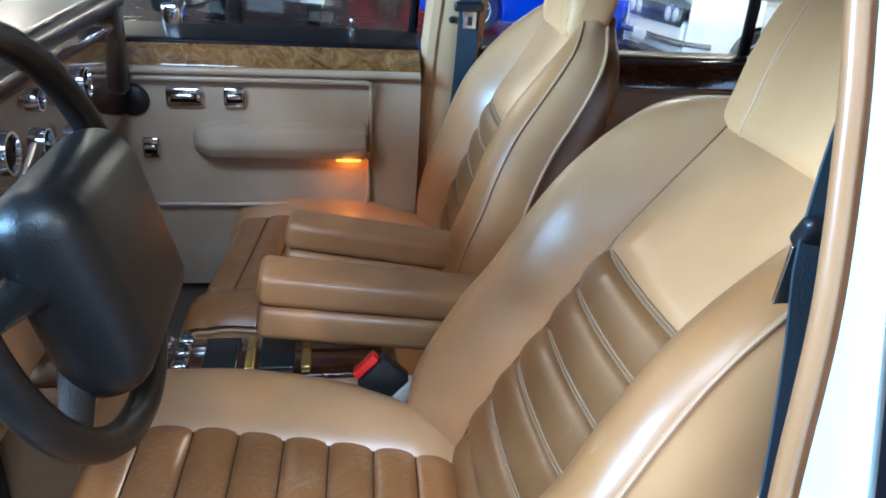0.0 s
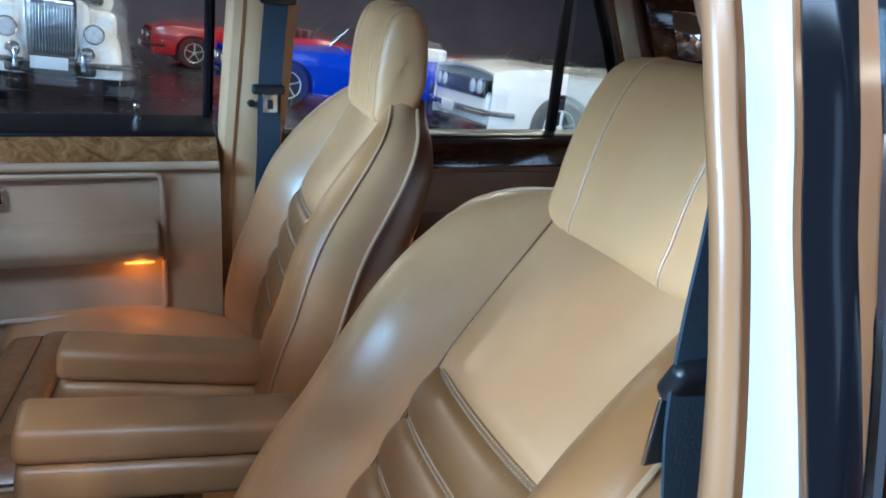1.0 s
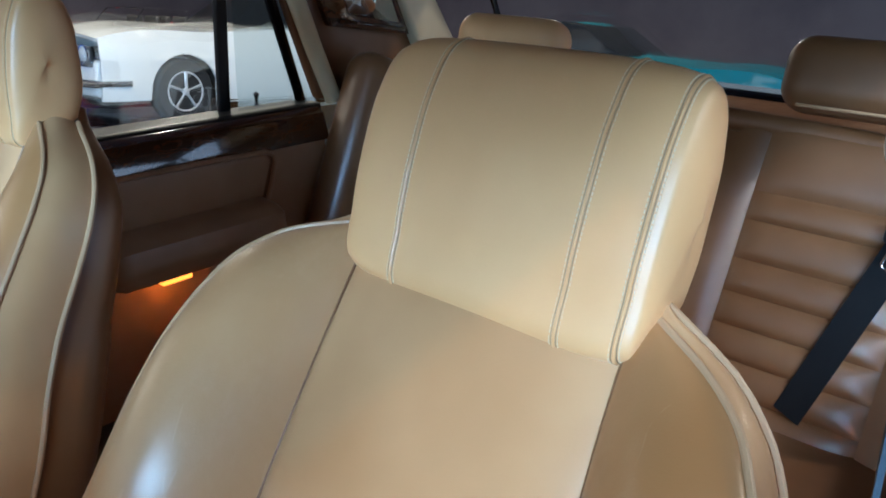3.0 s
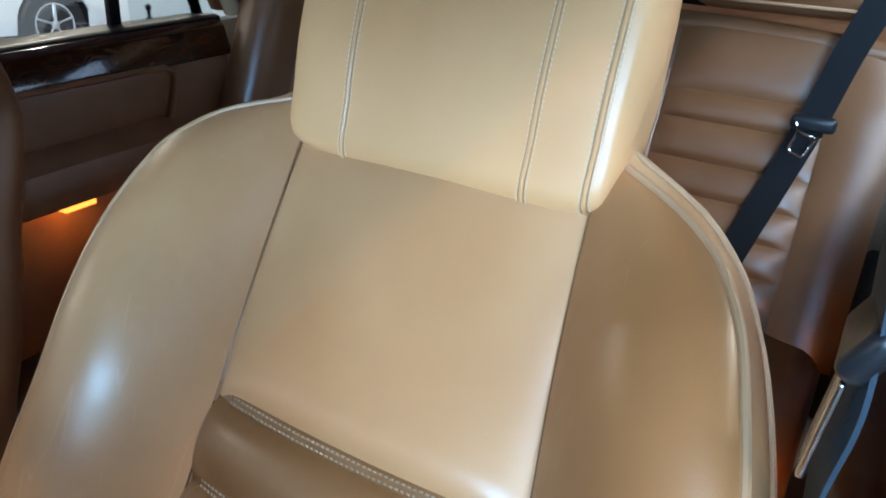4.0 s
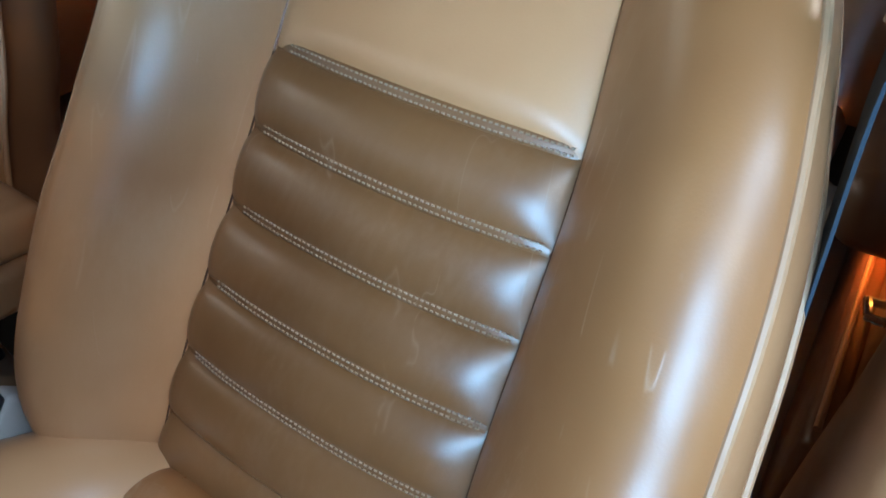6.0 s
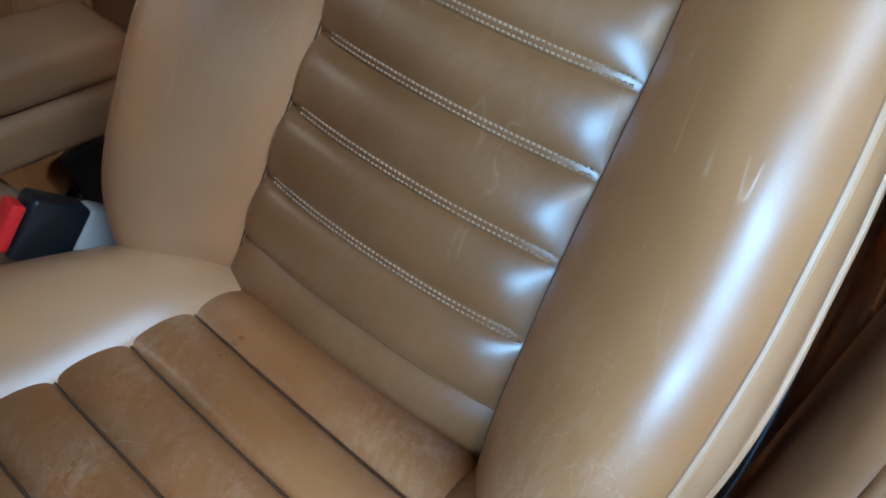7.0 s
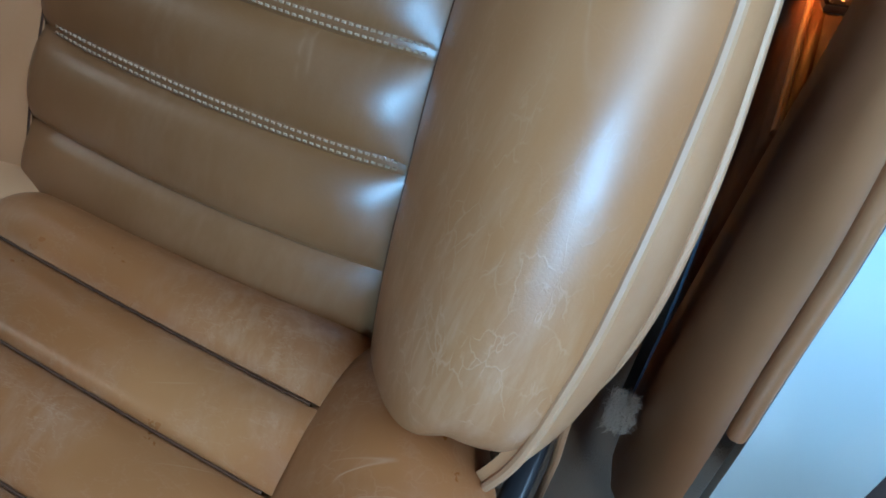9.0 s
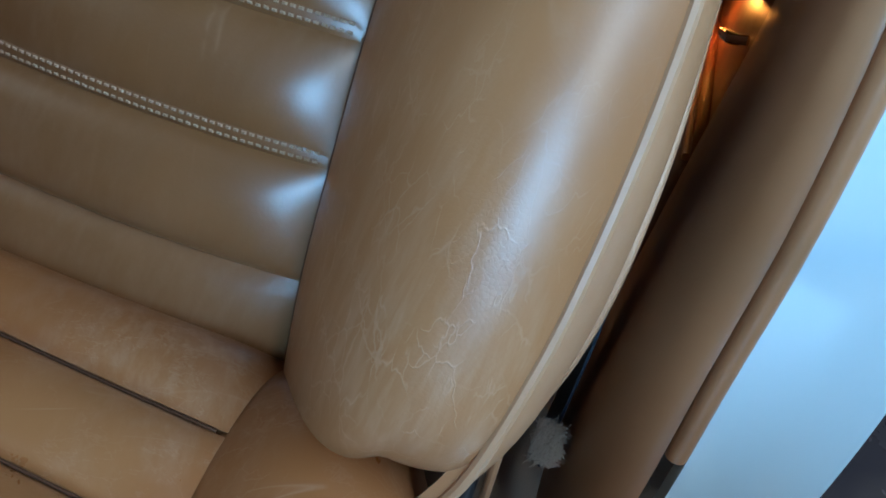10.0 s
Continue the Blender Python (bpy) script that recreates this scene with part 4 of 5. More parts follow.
vi = [(1.062, 1.155), (1.240, 1.130), (1.165, 1.276), (1.018, 1.276)]
under(part("mirror_frame", prism_bm(vo, "y", 1.135, 1.163, 0.006), walnut), van)
under(part("mirror_glass", prism_bm(vi, "y", 1.131, 1.134), chrome), van)
under(part("mirror_rail", tube_bm([(1.03, 1.130, 1.142), (1.26, 1.130, 1.112)], 0.005, 8), walnut), van)

# ---------------- rear bench ----------------
bench = tagged(new("rear_bench"), "tan leather rear bench with pleated backrests", "car seat")


def rear_back(u, y, d):
    """u: 0 at the cushion, 1 at the top of the rear backrest."""
    x = 0.965 + 0.225 * u - d * 0.93
    z = 0.52 + 0.50 * u + d * 0.36
    return np.stack([x, y + 0 * x, z], -1)


for mid, wide in ((-0.012, 0.142), (0.78, 0.142)):
    v = np.linspace(-1, 1, 25)[None, :]
    cuts = [0.0, 0.10, 0.21, 0.32, 0.43, 0.545, 0.68, 0.78, 1.02]
    for b0, b1 in zip(cuts, cuts[1:]):
        t = np.linspace(0, 1, 11)[:, None]
        uu = b0 + (b1 - b0) * t
        puff = np.clip(1 - (2 * t - 1) ** 2, 0, 1) ** 0.5
        d = 0.012 * puff * (1 - np.abs(v) ** 6) + 0.012
        part("pleat" if b1 < 0.9 else "backrest_panel", padded_bm(rear_back(uu + 0 * v, mid + v * (wide - 0.05 * (uu < 0) + 0.0 * uu), d), 0.02), shaded_back_leather, bench)
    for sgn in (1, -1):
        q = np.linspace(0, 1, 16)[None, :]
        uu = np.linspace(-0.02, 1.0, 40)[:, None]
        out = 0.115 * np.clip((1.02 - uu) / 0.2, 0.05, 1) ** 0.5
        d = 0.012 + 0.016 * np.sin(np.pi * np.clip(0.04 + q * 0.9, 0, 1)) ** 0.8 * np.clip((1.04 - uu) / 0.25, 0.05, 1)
        part("bolster", padded_bm(rear_back(uu + 0 * q, mid + sgn * (wide + q * out), d)[:: sgn], 0.015), shaded_back_leather, bench)
part("bench_back", rbox_bm((1.16, 0.435, 0.76), (0.14, 1.36, 0.54), 0.04, 4, m=Matrix.Rotation(radians(22), 4, "Y")), shaded_back_leather, bench)
part("centre_panel", rbox_bm((1.07, 0.435, 0.78), (0.09, 0.36, 0.46), 0.03, 4, m=Matrix.Rotation(radians(22), 4, "Y")), shaded_back_leather, bench)
part("bench_top", tube_bm([(1.185, -0.24, 1.005), (1.19, 0.0, 1.02), (1.20, 0.435, 1.028), (1.19, 0.87, 1.02), (1.185, 1.11, 1.005)], 0.022, 12), shaded_back_leather, bench)
part("bench_cushion", rbox_bm((0.78, 0.435, 0.46), (0.52, 1.38, 0.18), 0.05, 5), shaded_back_leather, bench)
part("bench_side", rbox_bm((1.10, 1.085, 0.80), (0.30, 0.13, 0.50), 0.06, 5, m=Matrix.Rotation(radians(22), 4, "Y")), shaded_back_leather, bench, "padded hide wing of the rear bench")
# near headrest in the darkened hide, far one in the brightened: light painted in
for hy, hw, hz, hm in ((-0.035, 0.33, 1.122, shaded_back_leather), (0.737, 0.28, 1.108, lit_head_leather)):
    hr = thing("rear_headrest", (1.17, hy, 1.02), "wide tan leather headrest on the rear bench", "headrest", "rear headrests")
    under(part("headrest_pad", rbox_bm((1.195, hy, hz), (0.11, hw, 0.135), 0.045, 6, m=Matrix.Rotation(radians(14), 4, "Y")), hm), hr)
    under(part("piping", tube_bm([(1.137, hy + yy_, hz - 0.045) for yy_ in np.linspace(-hw / 2 + 0.04, hw / 2 - 0.04, 12)], 0.003, 8), piping_mat), hr)

rb = thing("rear_seat_belt", (1.05, -0.10, 0.85), "black rear seat belt across the backrest", "seat belt")
CR = Vector((0.25, 0.9, 0.25))
under(strap("webbing", [(1.14, -0.192, 1.11), (1.105, -0.162, 1.015), (1.07, -0.132, 0.89), (1.015, -0.084, 0.73), (0.965, -0.039, 0.58)], 0.05, black_web, 0.0025, CR), rb)
rt = under(part("tongue", rbox_bm((1.057, -0.139, 0.905), (0.022, 0.072, 0.026), 0.008, 3), black_plastic), rb)
down, over, b0 = Vector((-0.31, 0.27, -0.91)), CR.normalized(), Vector((1.041, -0.137, 0.898))
loop = [b0 + over * u + down * v for u, v in ((-0.024, 0), (-0.015, 0.010), (-0.014, 0.040), (-0.010, 0.045), (0.010, 0.045), (0.014, 0.040), (0.015, 0.010), (0.024, 0))]
o = part("blade", tube_bm(loop, 0.0034, 8, flat=0.6), chrome)
o.parent = rt
o = part("blade_bridge", tube_bm([b0 + over * -0.016 + down * 0.010, b0 + over * 0.016 + down * 0.010], 0.0034, 8), chrome)
o.parent = rt

fixed("parcel_shelf", rbox_bm((1.42, 0.435, 0.98), (0.42, 1.36, 0.04), 0.01), shaded_back_leather, "brown hide parcel shelf", "shelf")
fixed("rear_bulkhead", rbox_bm((1.30, 0.435, 0.66), (0.04, 1.5, 0.62), 0.0), carpet, "carpeted bulkhead behind the bench", "wall")
rw = thing("rear_window", (1.55, 0.435, 1.0), "rear window with black surround", "window", kind="structure")
under(part("window_glass", rbox_bm((1.50, 0.435, 1.18), (0.005, 1.16, 0.42), 0.0, m=Matrix.Rotation(radians(-38), 4, "Y")), glass), rw)
under(part("window_surround", tube_bm([(1.63, -0.16, 1.0), (1.36, -0.12, 1.355), (1.36, 0.99, 1.355), (1.63, 1.03, 1.0), (1.63, -0.16, 1.0)], 0.016, 8), black_gloss), rw)

# ---------------- near side: pillar, seal, jamb and rear door ----------------
SEAL = [(0.34, -0.100, -0.390), (0.42, -0.098, -0.388), (0.50, -0.092, -0.386), (0.58, -0.083, -0.383), (0.68, -0.072, -0.380), (0.80, -0.058, -0.370), (0.95, -0.053, -0.348), (1.08, -0.052, -0.334), (1.16, -0.052, -0.316), (1.20, -0.052, -0.305), (1.24, -0.051, -0.290), (1.28, -0.052, -0.278), (1.32, -0.048, -0.258), (1.36, -0.042, -0.234)]
zz = np.linspace(0.34, 1.36, 60)
sl = curve_through(SEAL, zz)
np_ = thing("near_pillar", (0.0, -0.30, 0.30), "tan trimmed pillar with white painted door jamb", "pillar", kind="structure")
under(part("door_seal", tube_bm(np.c_[sl, zz][zz > 0.5], np.interp(zz[zz > 0.5], [0.5, 0.9, 1.1], [0.0075, 0.0080, 0.0075]), 12), shaded_pillar_hide, None, "rounded tan door seal"), np_)
outer = curve_through([(0.34, -0.478), (0.6, -0.480), (0.80, -0.457), (0.95, -0.412), (1.08, -0.372), (1.15, -0.350), (1.21, -0.330), (1.28, -0.310), (1.36, -0.276)], zz)
w = np.linspace(0, 1, 14)[None, :]
jx = sl[:, :1] + 0.006 + 0.006 * w**3
jy = (sl[:, 1:2] - 0.010) + (outer[:, None] - sl[:, 1:2] + 0.010) * w
under(part("door_jamb", padded_bm(np.stack([jx, jy, zz[:, None] + 0 * w], -1)[::-1], 0.02), white_paint, None, "white painted door jamb"), np_)
inner = curve_through([(0.34, -0.334), (0.6, -0.336), (0.80, -0.338), (0.95, -0.326), (1.06, -0.312), (1.13, -0.300), (1.17, -0.292), (1.21, -0.279), (1.25, -0.270), (1.28, -0.258), (1.30, -0.236), (1.32, -0.228), (1.36, -0.222)], zz)


def pillar_ring(k):
    x0, y0, yi, z = *sl[k], inner[k], zz[k]
    d = yi - y0
    if z > 0.97:
        return [(x0 + 0.003, y0 + 0.005, z), (x0 + 0.007, y0 + 0.45 * d, z), (x0 + 0.014, y0 + 0.80 * d, z), (x0 + 0.026, yi - 0.001, z), (x0 + 0.044, yi, z), (0.05, yi - 0.004, z), (0.095, yi - 0.006, z), (0.112, yi - 0.018, z), (0.115, y0 - 0.03, z)]
    return [(x0 + 0.004, y0 + 0.009, z), (x0 + 0.003, y0 + 0.30 * d, z), (x0 + 0.015, y0 + 0.60 * d, z), (x0 + 0.034, y0 + 0.88 * d, z), (x0 + 0.062, yi, z), (0.05, yi + 0.001, z), (0.095, yi - 0.004, z), (0.112, yi - 0.018, z), (0.115, y0 - 0.03, z)]


under(part("pillar_cover", padded_bm(np.array([pillar_ring(k) for k in range(60)])[::-1], 0.006), shaded_pillar_hide, None, "smooth tan pillar cover", angle=1.2), np_)
under(part("pillar_hole", lathe_bm([(0.0005, 0.002), (0.006, 0.002), (0.008, 0.0)], (-0.020, -0.230, 1.310), "y", 16), black_plastic), np_)
hi = zz > 0.93
app = np.stack([np.c_[jx[:, -1] + 0.003, jy[:, -1] - 0.003, zz], np.c_[jx[:, -1] + 0.012, jy[:, -1] - 0.010, zz], np.c_[jx[:, -1] + 0.026, jy[:, -1] - 0.012, zz]], 1)[hi]
under(part("black_applique", padded_bm(app[::-1], 0.004), black_gloss, None, "glossy black strip behind the jamb"), np_)

nrd = thing("door_3", (0.5, -0.45, 0.33), "closed near rear door, white outside and hide inside", "car door", kind="structure")
un = np.linspace(0.015, 1.0, 12)[:, None]
wz = np.linspace(0.34, 0.93, 14)[None, :]
skin_y = -0.50 + 0.06 * np.clip((wz - 0.75) / 0.18, 0, 1) ** 2
under(part("door_skin", padded_bm(np.stack([un + 0 * wz, skin_y + 0 * un, wz + 0 * un], -1), 0.05), white_paint, None, "white painted door skin"), nrd)
under(part("door_panel", rbox_bm((0.56, -0.395, 0.62), (0.88, 0.06, 0.58), 0.015, 3), shaded_back_leather), nrd)
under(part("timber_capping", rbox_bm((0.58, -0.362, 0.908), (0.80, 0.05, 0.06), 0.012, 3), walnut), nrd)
arm = under(part("door_armrest", rbox_bm((0.58, -0.322, 0.704), (0.46, 0.092, 0.092), 0.034, 6), shaded_back_leather, None, "padded hide armrest on the rear door"), nrd)
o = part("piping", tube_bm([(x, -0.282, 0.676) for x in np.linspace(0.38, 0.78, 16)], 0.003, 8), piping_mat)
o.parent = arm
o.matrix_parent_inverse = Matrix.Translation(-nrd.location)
under(part("lower_pocket", rbox_bm((0.50, -0.352, 0.47), (0.66, 0.034, 0.20), 0.015, 4), shaded_back_leather), nrd)
under(part("pocket_piping", tube_bm([(x, -0.345, 0.573) for x in np.linspace(0.19, 0.82, 20)], 0.004, 8), piping_mat), nrd)
under(part("courtesy_lamp", rbox_bm((0.50, -0.322, 0.653), (0.07, 0.03, 0.010), 0.003), lamp_amber, None, "lit amber courtesy lamp"), nrd)
under(part("door_handle", tube_bm([(0.27, -0.360, 0.660), (0.275, -0.345, 0.655), (0.315, -0.342, 0.645), (0.325, -0.360, 0.640)], 0.005, 8), chrome), nrd)
near_glass = material("smoked_window", (0.02, 0.024, 0.03), 0.03, Alpha=0.78)
dark_glass = material("dark_window", (0.015, 0.017, 0.02), 0.03)
under(part("window_glass", prism_bm([(0.015, 0.94), (0.96, 0.94), (0.80, 1.33), (-0.02, 1.33)], "y", -0.003, 0.003), near_glass), nrd)
g = nrd.children[-1]
g.matrix_parent_inverse = Matrix.Identity(4)
g.matrix_basis = Matrix.Translation(Vector((0, -0.385, 1.10)) - nrd.location) @ Matrix.Rotation(radians(-15), 4, "X") @ Matrix.Translation((0, 0, -1.10))
fz = np.linspace(0.94, 1.36, 20)
fy = curve_through([(0.34, -0.49), (0.95, -0.437), (1.08, -0.398), (1.15, -0.376), (1.21, -0.355), (1.28, -0.334), (1.36, -0.297)], fz)
fx = np.interp(fz, [0.94, 1.08, 1.15, 1.20, 1.25, 1.36], [-0.036, -0.028, -0.018, -0.012, -0.009, -0.006])
under(part("chrome_frame", tube_bm(np.c_[fx, fy, fz], 0.0045, 8), chrome, None, "bright chrome window frame"), nrd)
under(part("waist_moulding", tube_bm([(0.0, -0.447, 0.935), (0.5, -0.447, 0.935), (1.0, -0.447, 0.93)], 0.008, 8), chrome), nrd)

# the open front door, swung out about its hinges ahead of the seat;
# out of view, added to keep low window light off bolster and jamb
ofd = thing("door_4", (-1.02, -0.47, 0.33), "open front door, white outside with beige hide inside", "car door", kind="structure")
SWING = Matrix.Translation((-1.02, -0.47, 0.0)) @ Matrix.Rotation(radians(-64), 4, "Z")


def swung(bm):
    bmesh.ops.transform(bm, matrix=SWING, verts=bm.verts)
    return bm


under(part("door_skin", swung(prism_bm([(0.02, 0.33), (0.92, 0.33), (0.97, 0.62), (0.99, 0.94), (0.0, 0.94)], "y", -0.07, -0.02, 0.012, 3)), white_paint, None, "white painted door skin"), ofd)
under(part("door_panel", swung(rbox_bm((0.48, 0.012, 0.63), (0.88, 0.06, 0.56), 0.02, 4)), door_hide), ofd)
under(part("door_armrest", swung(rbox_bm((0.56, 0.060, 0.70), (0.42, 0.07, 0.085), 0.03, 5)), door_hide, None, "padded beige door armrest"), ofd)
under(part("timber_capping", swung(rbox_bm((0.48, 0.012, 0.925), (0.90, 0.05, 0.05), 0.012, 3)), burr), ofd)
under(part("window_frame", swung(tube_bm([(0.0, -0.03, 0.95), (0.22, -0.005, 1.17), (0.46, 0.05, 1.375), (0.70, 0.06, 1.40), (0.96, 0.055, 1.395), (0.985, -0.03, 0.95)], 0.010, 8)), chrome, None, "bright chrome window frame"), ofd)
under(part("window_glass", swung(grid_bm([[(0.02, -0.03, 0.95), (0.40, 0.035, 1.33)], [(0.5, -0.03, 0.95), (0.62, 0.055, 1.385)], [(0.975, -0.03, 0.95), (0.95, 0.053, 1.385)]])), glass), ofd)

nb = thing("near_seat_belt", (-0.02, -0.26, 1.07), "slate grey seat belt with black tongue on the near pillar", "seat belt", "front seat belts")
XW = Vector((1, 0.12, 0))
under(strap("webbing", [(0.006, -0.246, 1.275), (0.004, -0.254, 1.24), (0.0, -0.260, 1.19), (-0.006, -0.264, 1.13), (-0.008, -0.268, 1.07), (0.006, -0.264, 1.00), (0.012, -0.273, 0.90), (0.012, -0.285, 0.79), (0.010, -0.303, 0.65), (0.005, -0.314, 0.52), (0.0, -0.319, 0.36)], 0.048, belt_web, 0.0022, XW), nb)
under(part("upper_guide", lathe_bm([(0.001, 0.012), (0.010, 0.011), (0.0165, 0.007), (0.018, 0.0), (0.018, -0.006)], (0.000, -0.250, 1.256), "y", 24), material("pale_guide", (0.42, 0.44, 0.46), 0.3), None, "round pale blue-grey guide cover"), nb)
tongue = under(part("tongue", rbox_bm((-0.008, -0.266, 1.094), (0.052, 0.028, 0.014), 0.006, 4, m=Matrix.Rotation(radians(-62), 4, "X")), black_plastic, None, "black plastic belt tongue"), nb)
o = part("blade", rbox_bm((-0.016, -0.2575, 1.056), (0.030, 0.0035, 0.050), 0.0015, m=Matrix.Rotation(radians(6), 4, "X")), brushed)
o.parent = tongue

# ---------------- armrests, console, wheel, dashboard ----------------


con = thing("centre_console", (-0.55, 0.435, 0.30), "walnut topped centre console with switches and chrome trays", "console")
under(part("console_body", rbox_bm((-0.56, 0.435, 0.415), (0.66, 0.155, 0.25), 0.02, 4), trim_hide), con)
under(part("console_top", rbox_bm((-0.56, 0.437, 0.543), (0.60, 0.125, 0.012), 0.004), walnut, None, "glossy walnut console top"), con)
for x, wx, mt in ((-0.535, 0.058, black_plastic), (-0.440, 0.058, black_plastic), (-0.486, 0.018, brass), (-0.392, 0.018, brass)):
    under(part("console_pad", rbox_bm((x, 0.437, 0.552), (wx, 0.10, 0.012), 0.004), mt), con)
for x, y in ((-0.60, 0.41), (-0.60, 0.45), (-0.60, 0.49), (-0.635, 0.42), (-0.635, 0.48)):
    sw = under(part("window_switch", rbox_bm((x, y, 0.553), (0.026, 0.026, 0.012), 0.004), chrome), con)
    o = part("rocker", rbox_bm((x, y, 0.562), (0.016, 0.014, 0.008), 0.003), black_plastic)
    o.parent = sw
under(part("ash_tray", rbox_bm((-0.69, 0.44, 0.556), (0.06, 0.075, 0.018), 0.006, 4), chrome, None, "chrome ash tray lid"), con)

bk = thing("belt_buckle", (-0.285, 0.287, 0.55), "black belt buckle with red release button", "seat belt buckle")
bm_ = Matrix.Rotation(radians(-47), 4, "Y") @ Matrix.Rotation(radians(-8), 4, "X")


def along(c, off):
    return tuple(Vector(c) + bm_ @ Vector(off))


B0 = (-0.261, 0.286, 0.590)
under(part("buckle_body", rbox_bm(along(B0, (0, 0, 0.012)), (0.062, 0.030, 0.056), 0.005, 3, m=bm_), black_plastic), bk)
under(part("release_button", rbox_bm(along(B0, (-0.002, -0.001, 0.048)), (0.046, 0.024, 0.013), 0.003, 3, m=bm_), red_button, None, "red release button"), bk)
under(part("buckle_sleeve", rbox_bm(along(B0, (0.004, 0, -0.046)), (0.056, 0.026, 0.060), 0.006, 3, m=bm_), grey_sleeve), bk)
under(part("stalk", tube_bm([along(B0, (0.004, 0, -0.06)), (-0.235, 0.30, 0.45), (-0.22, 0.305, 0.32)], 0.008, 8), black_plastic), bk)

sw = thing("steering_wheel", (-0.60, 0.0, 0.95), "black leather steering wheel with padded hub", "steering wheel")
W = Matrix.Translation((-0.600, -0.015, 0.975)) @ Matrix.Rotation(radians(-16), 4, "Y")
rim = [W @ Vector((0, 0.192 * math.cos(t), 0.192 * math.sin(t))) for t in np.linspace(0, 2 * math.pi, 73)]
under(part("rim", tube_bm(rim, 0.0165, 12, caps=False), wheel_hide), sw)
hubm = W.to_3x3().to_4x4()
under(part("hub", rbox_bm(W @ Vector((0.026, 0, -0.022)), (0.085, 0.235, 0.205), 0.040, 6, m=hubm), wheel_hide, None, "padded black hub"), sw)
for a0, a1, wd in ((8, 8, 0.05), (172, 172, 0.05), (-38, -38, 0.04), (-142, -142, 0.04)):
    t = radians(a0)
    pts = [W @ Vector((0.012 * (1 - f), 0.185 * math.cos(t) * f, 0.185 * math.sin(t) * f - 0.01)) for f in np.linspace(0.4, 1, 8)]
    under(part("spoke", tube_bm(pts, [wd * 0.5 * (1 - 0.35 * k / 7) for k in range(8)], 12, flat=0.35), wheel_hide), sw)
under(part("column", tube_bm([W @ Vector((-0.02, 0, 0)), W @ Vector((-0.28, 0, -0.02))], 0.04, 16), black_plastic), sw)
under(part("wiper_stalk", tube_bm([W @ Vector((-0.05, 0.03, 0.02)), W @ Vector((-0.05, 0.15, 0.06))], 0.007, 8), black_plastic), sw)

dash = thing("dashboard", (-0.9, 0.435, 0.33), "walnut dashboard with chrome instruments and padded black top", "dashboard", kind="structure")
face = [(-0.845, 0.74), (-0.800, 0.80), (-0.795, 1.00), (-0.815, 1.035), (-1.10, 1.06), (-1.15, 0.74)]
under(part("fascia", prism_bm(face, "y", -0.22, 1.10, 0.01, 3), walnut, None, "glossy walnut fascia"), dash)
under(part("crash_roll", tube_bm([(-0.812, y, 1.042) for y in np.linspace(-0.23, 1.11, 12)], 0.024, 12), black_plastic), dash)
under(part("dash_top", rbox_bm((-1.02, 0.435, 1.045), (0.42, 1.34, 0.03), 0.012, 3), black_plastic), dash)
under(part("knee_panel", rbox_bm((-0.90, 0.435, 0.62), (0.14, 1.34, 0.24), 0.04, 4), trim_hide), dash)
under(part("fascia_end", rbox_bm((-0.84, 1.075, 0.95), (0.10, 0.07, 0.22), 0.02, 3), black_plastic), dash)
for y, z, r in ((0.28, 0.93, 0.032), (0.38, 0.93, 0.032), (0.52, 0.90, 0.026), (0.52, 0.97, 0.018), (0.76, 0.94, 0.03), (0.70, 0.86, 0.016), (0.62, 0.86, 0.016), (0.33, 0.85, 0.014), (0.43, 0.85, 0.014)):
    gg = under(part("gauge", lathe_bm([(0.001, 0.004), (r * 0.8, 0.004), (r * 0.84, 0.012), (r * 0.97, 0.012), (r, 0.0)], (-0.797, y, z), "x", 24), chrome), dash)
    o = part("dial", lathe_bm([(0.0008, 0.0), (r * 0.8, 0.0)], (-0.7915, y, z), "x", 24), black_gloss)
    o.parent = gg
fixed("firewall", rbox_bm((-1.14, 0.435, 0.62), (0.06, 1.5, 0.72), 0.0), carpet, "carpeted front bulkhead", "wall")
fixed("front_pillar_near", tube_bm([(-1.05, -0.34, 0.95), (-0.80, -0.29, 1.16), (-0.52, -0.24, 1.37)], 0.03, 10), trim_hide, "beige windscreen pillar", "pillar")
fixed("front_pillar_far", tube_bm([(-1.05, 1.24, 0.95), (-0.80, 1.17, 1.16), (-0.52, 1.10, 1.37)], 0.03, 10), trim_hide, "beige windscreen pillar", "pillar")
fixed("bonnet", rbox_bm((-1.95, 0.435, 0.86), (1.6, 1.60, 0.14), 0.05, 4), white_paint, "white painted bonnet", "bonnet")

# outer body of the saloon
body = thing("saloon_body", (0.2, 0.435, 0.0), "white painted saloon body on four wheels", "car body", kind="structure")
gxo, gyo = np.meshgrid(np.linspace(-0.62, 1.50, 24), np.linspace(-0.27, 1.14, 24), indexing="ij")
gzo = 1.475 - 0.07 * ((gyo - 0.435) / 0.70) ** 4 - 0.07 * ((gxo - 0.4) / 1.1) ** 4
under(part("roof_skin", padded_bm(np.stack([gxo, gyo, gzo], -1), 0.008), white_paint), body)
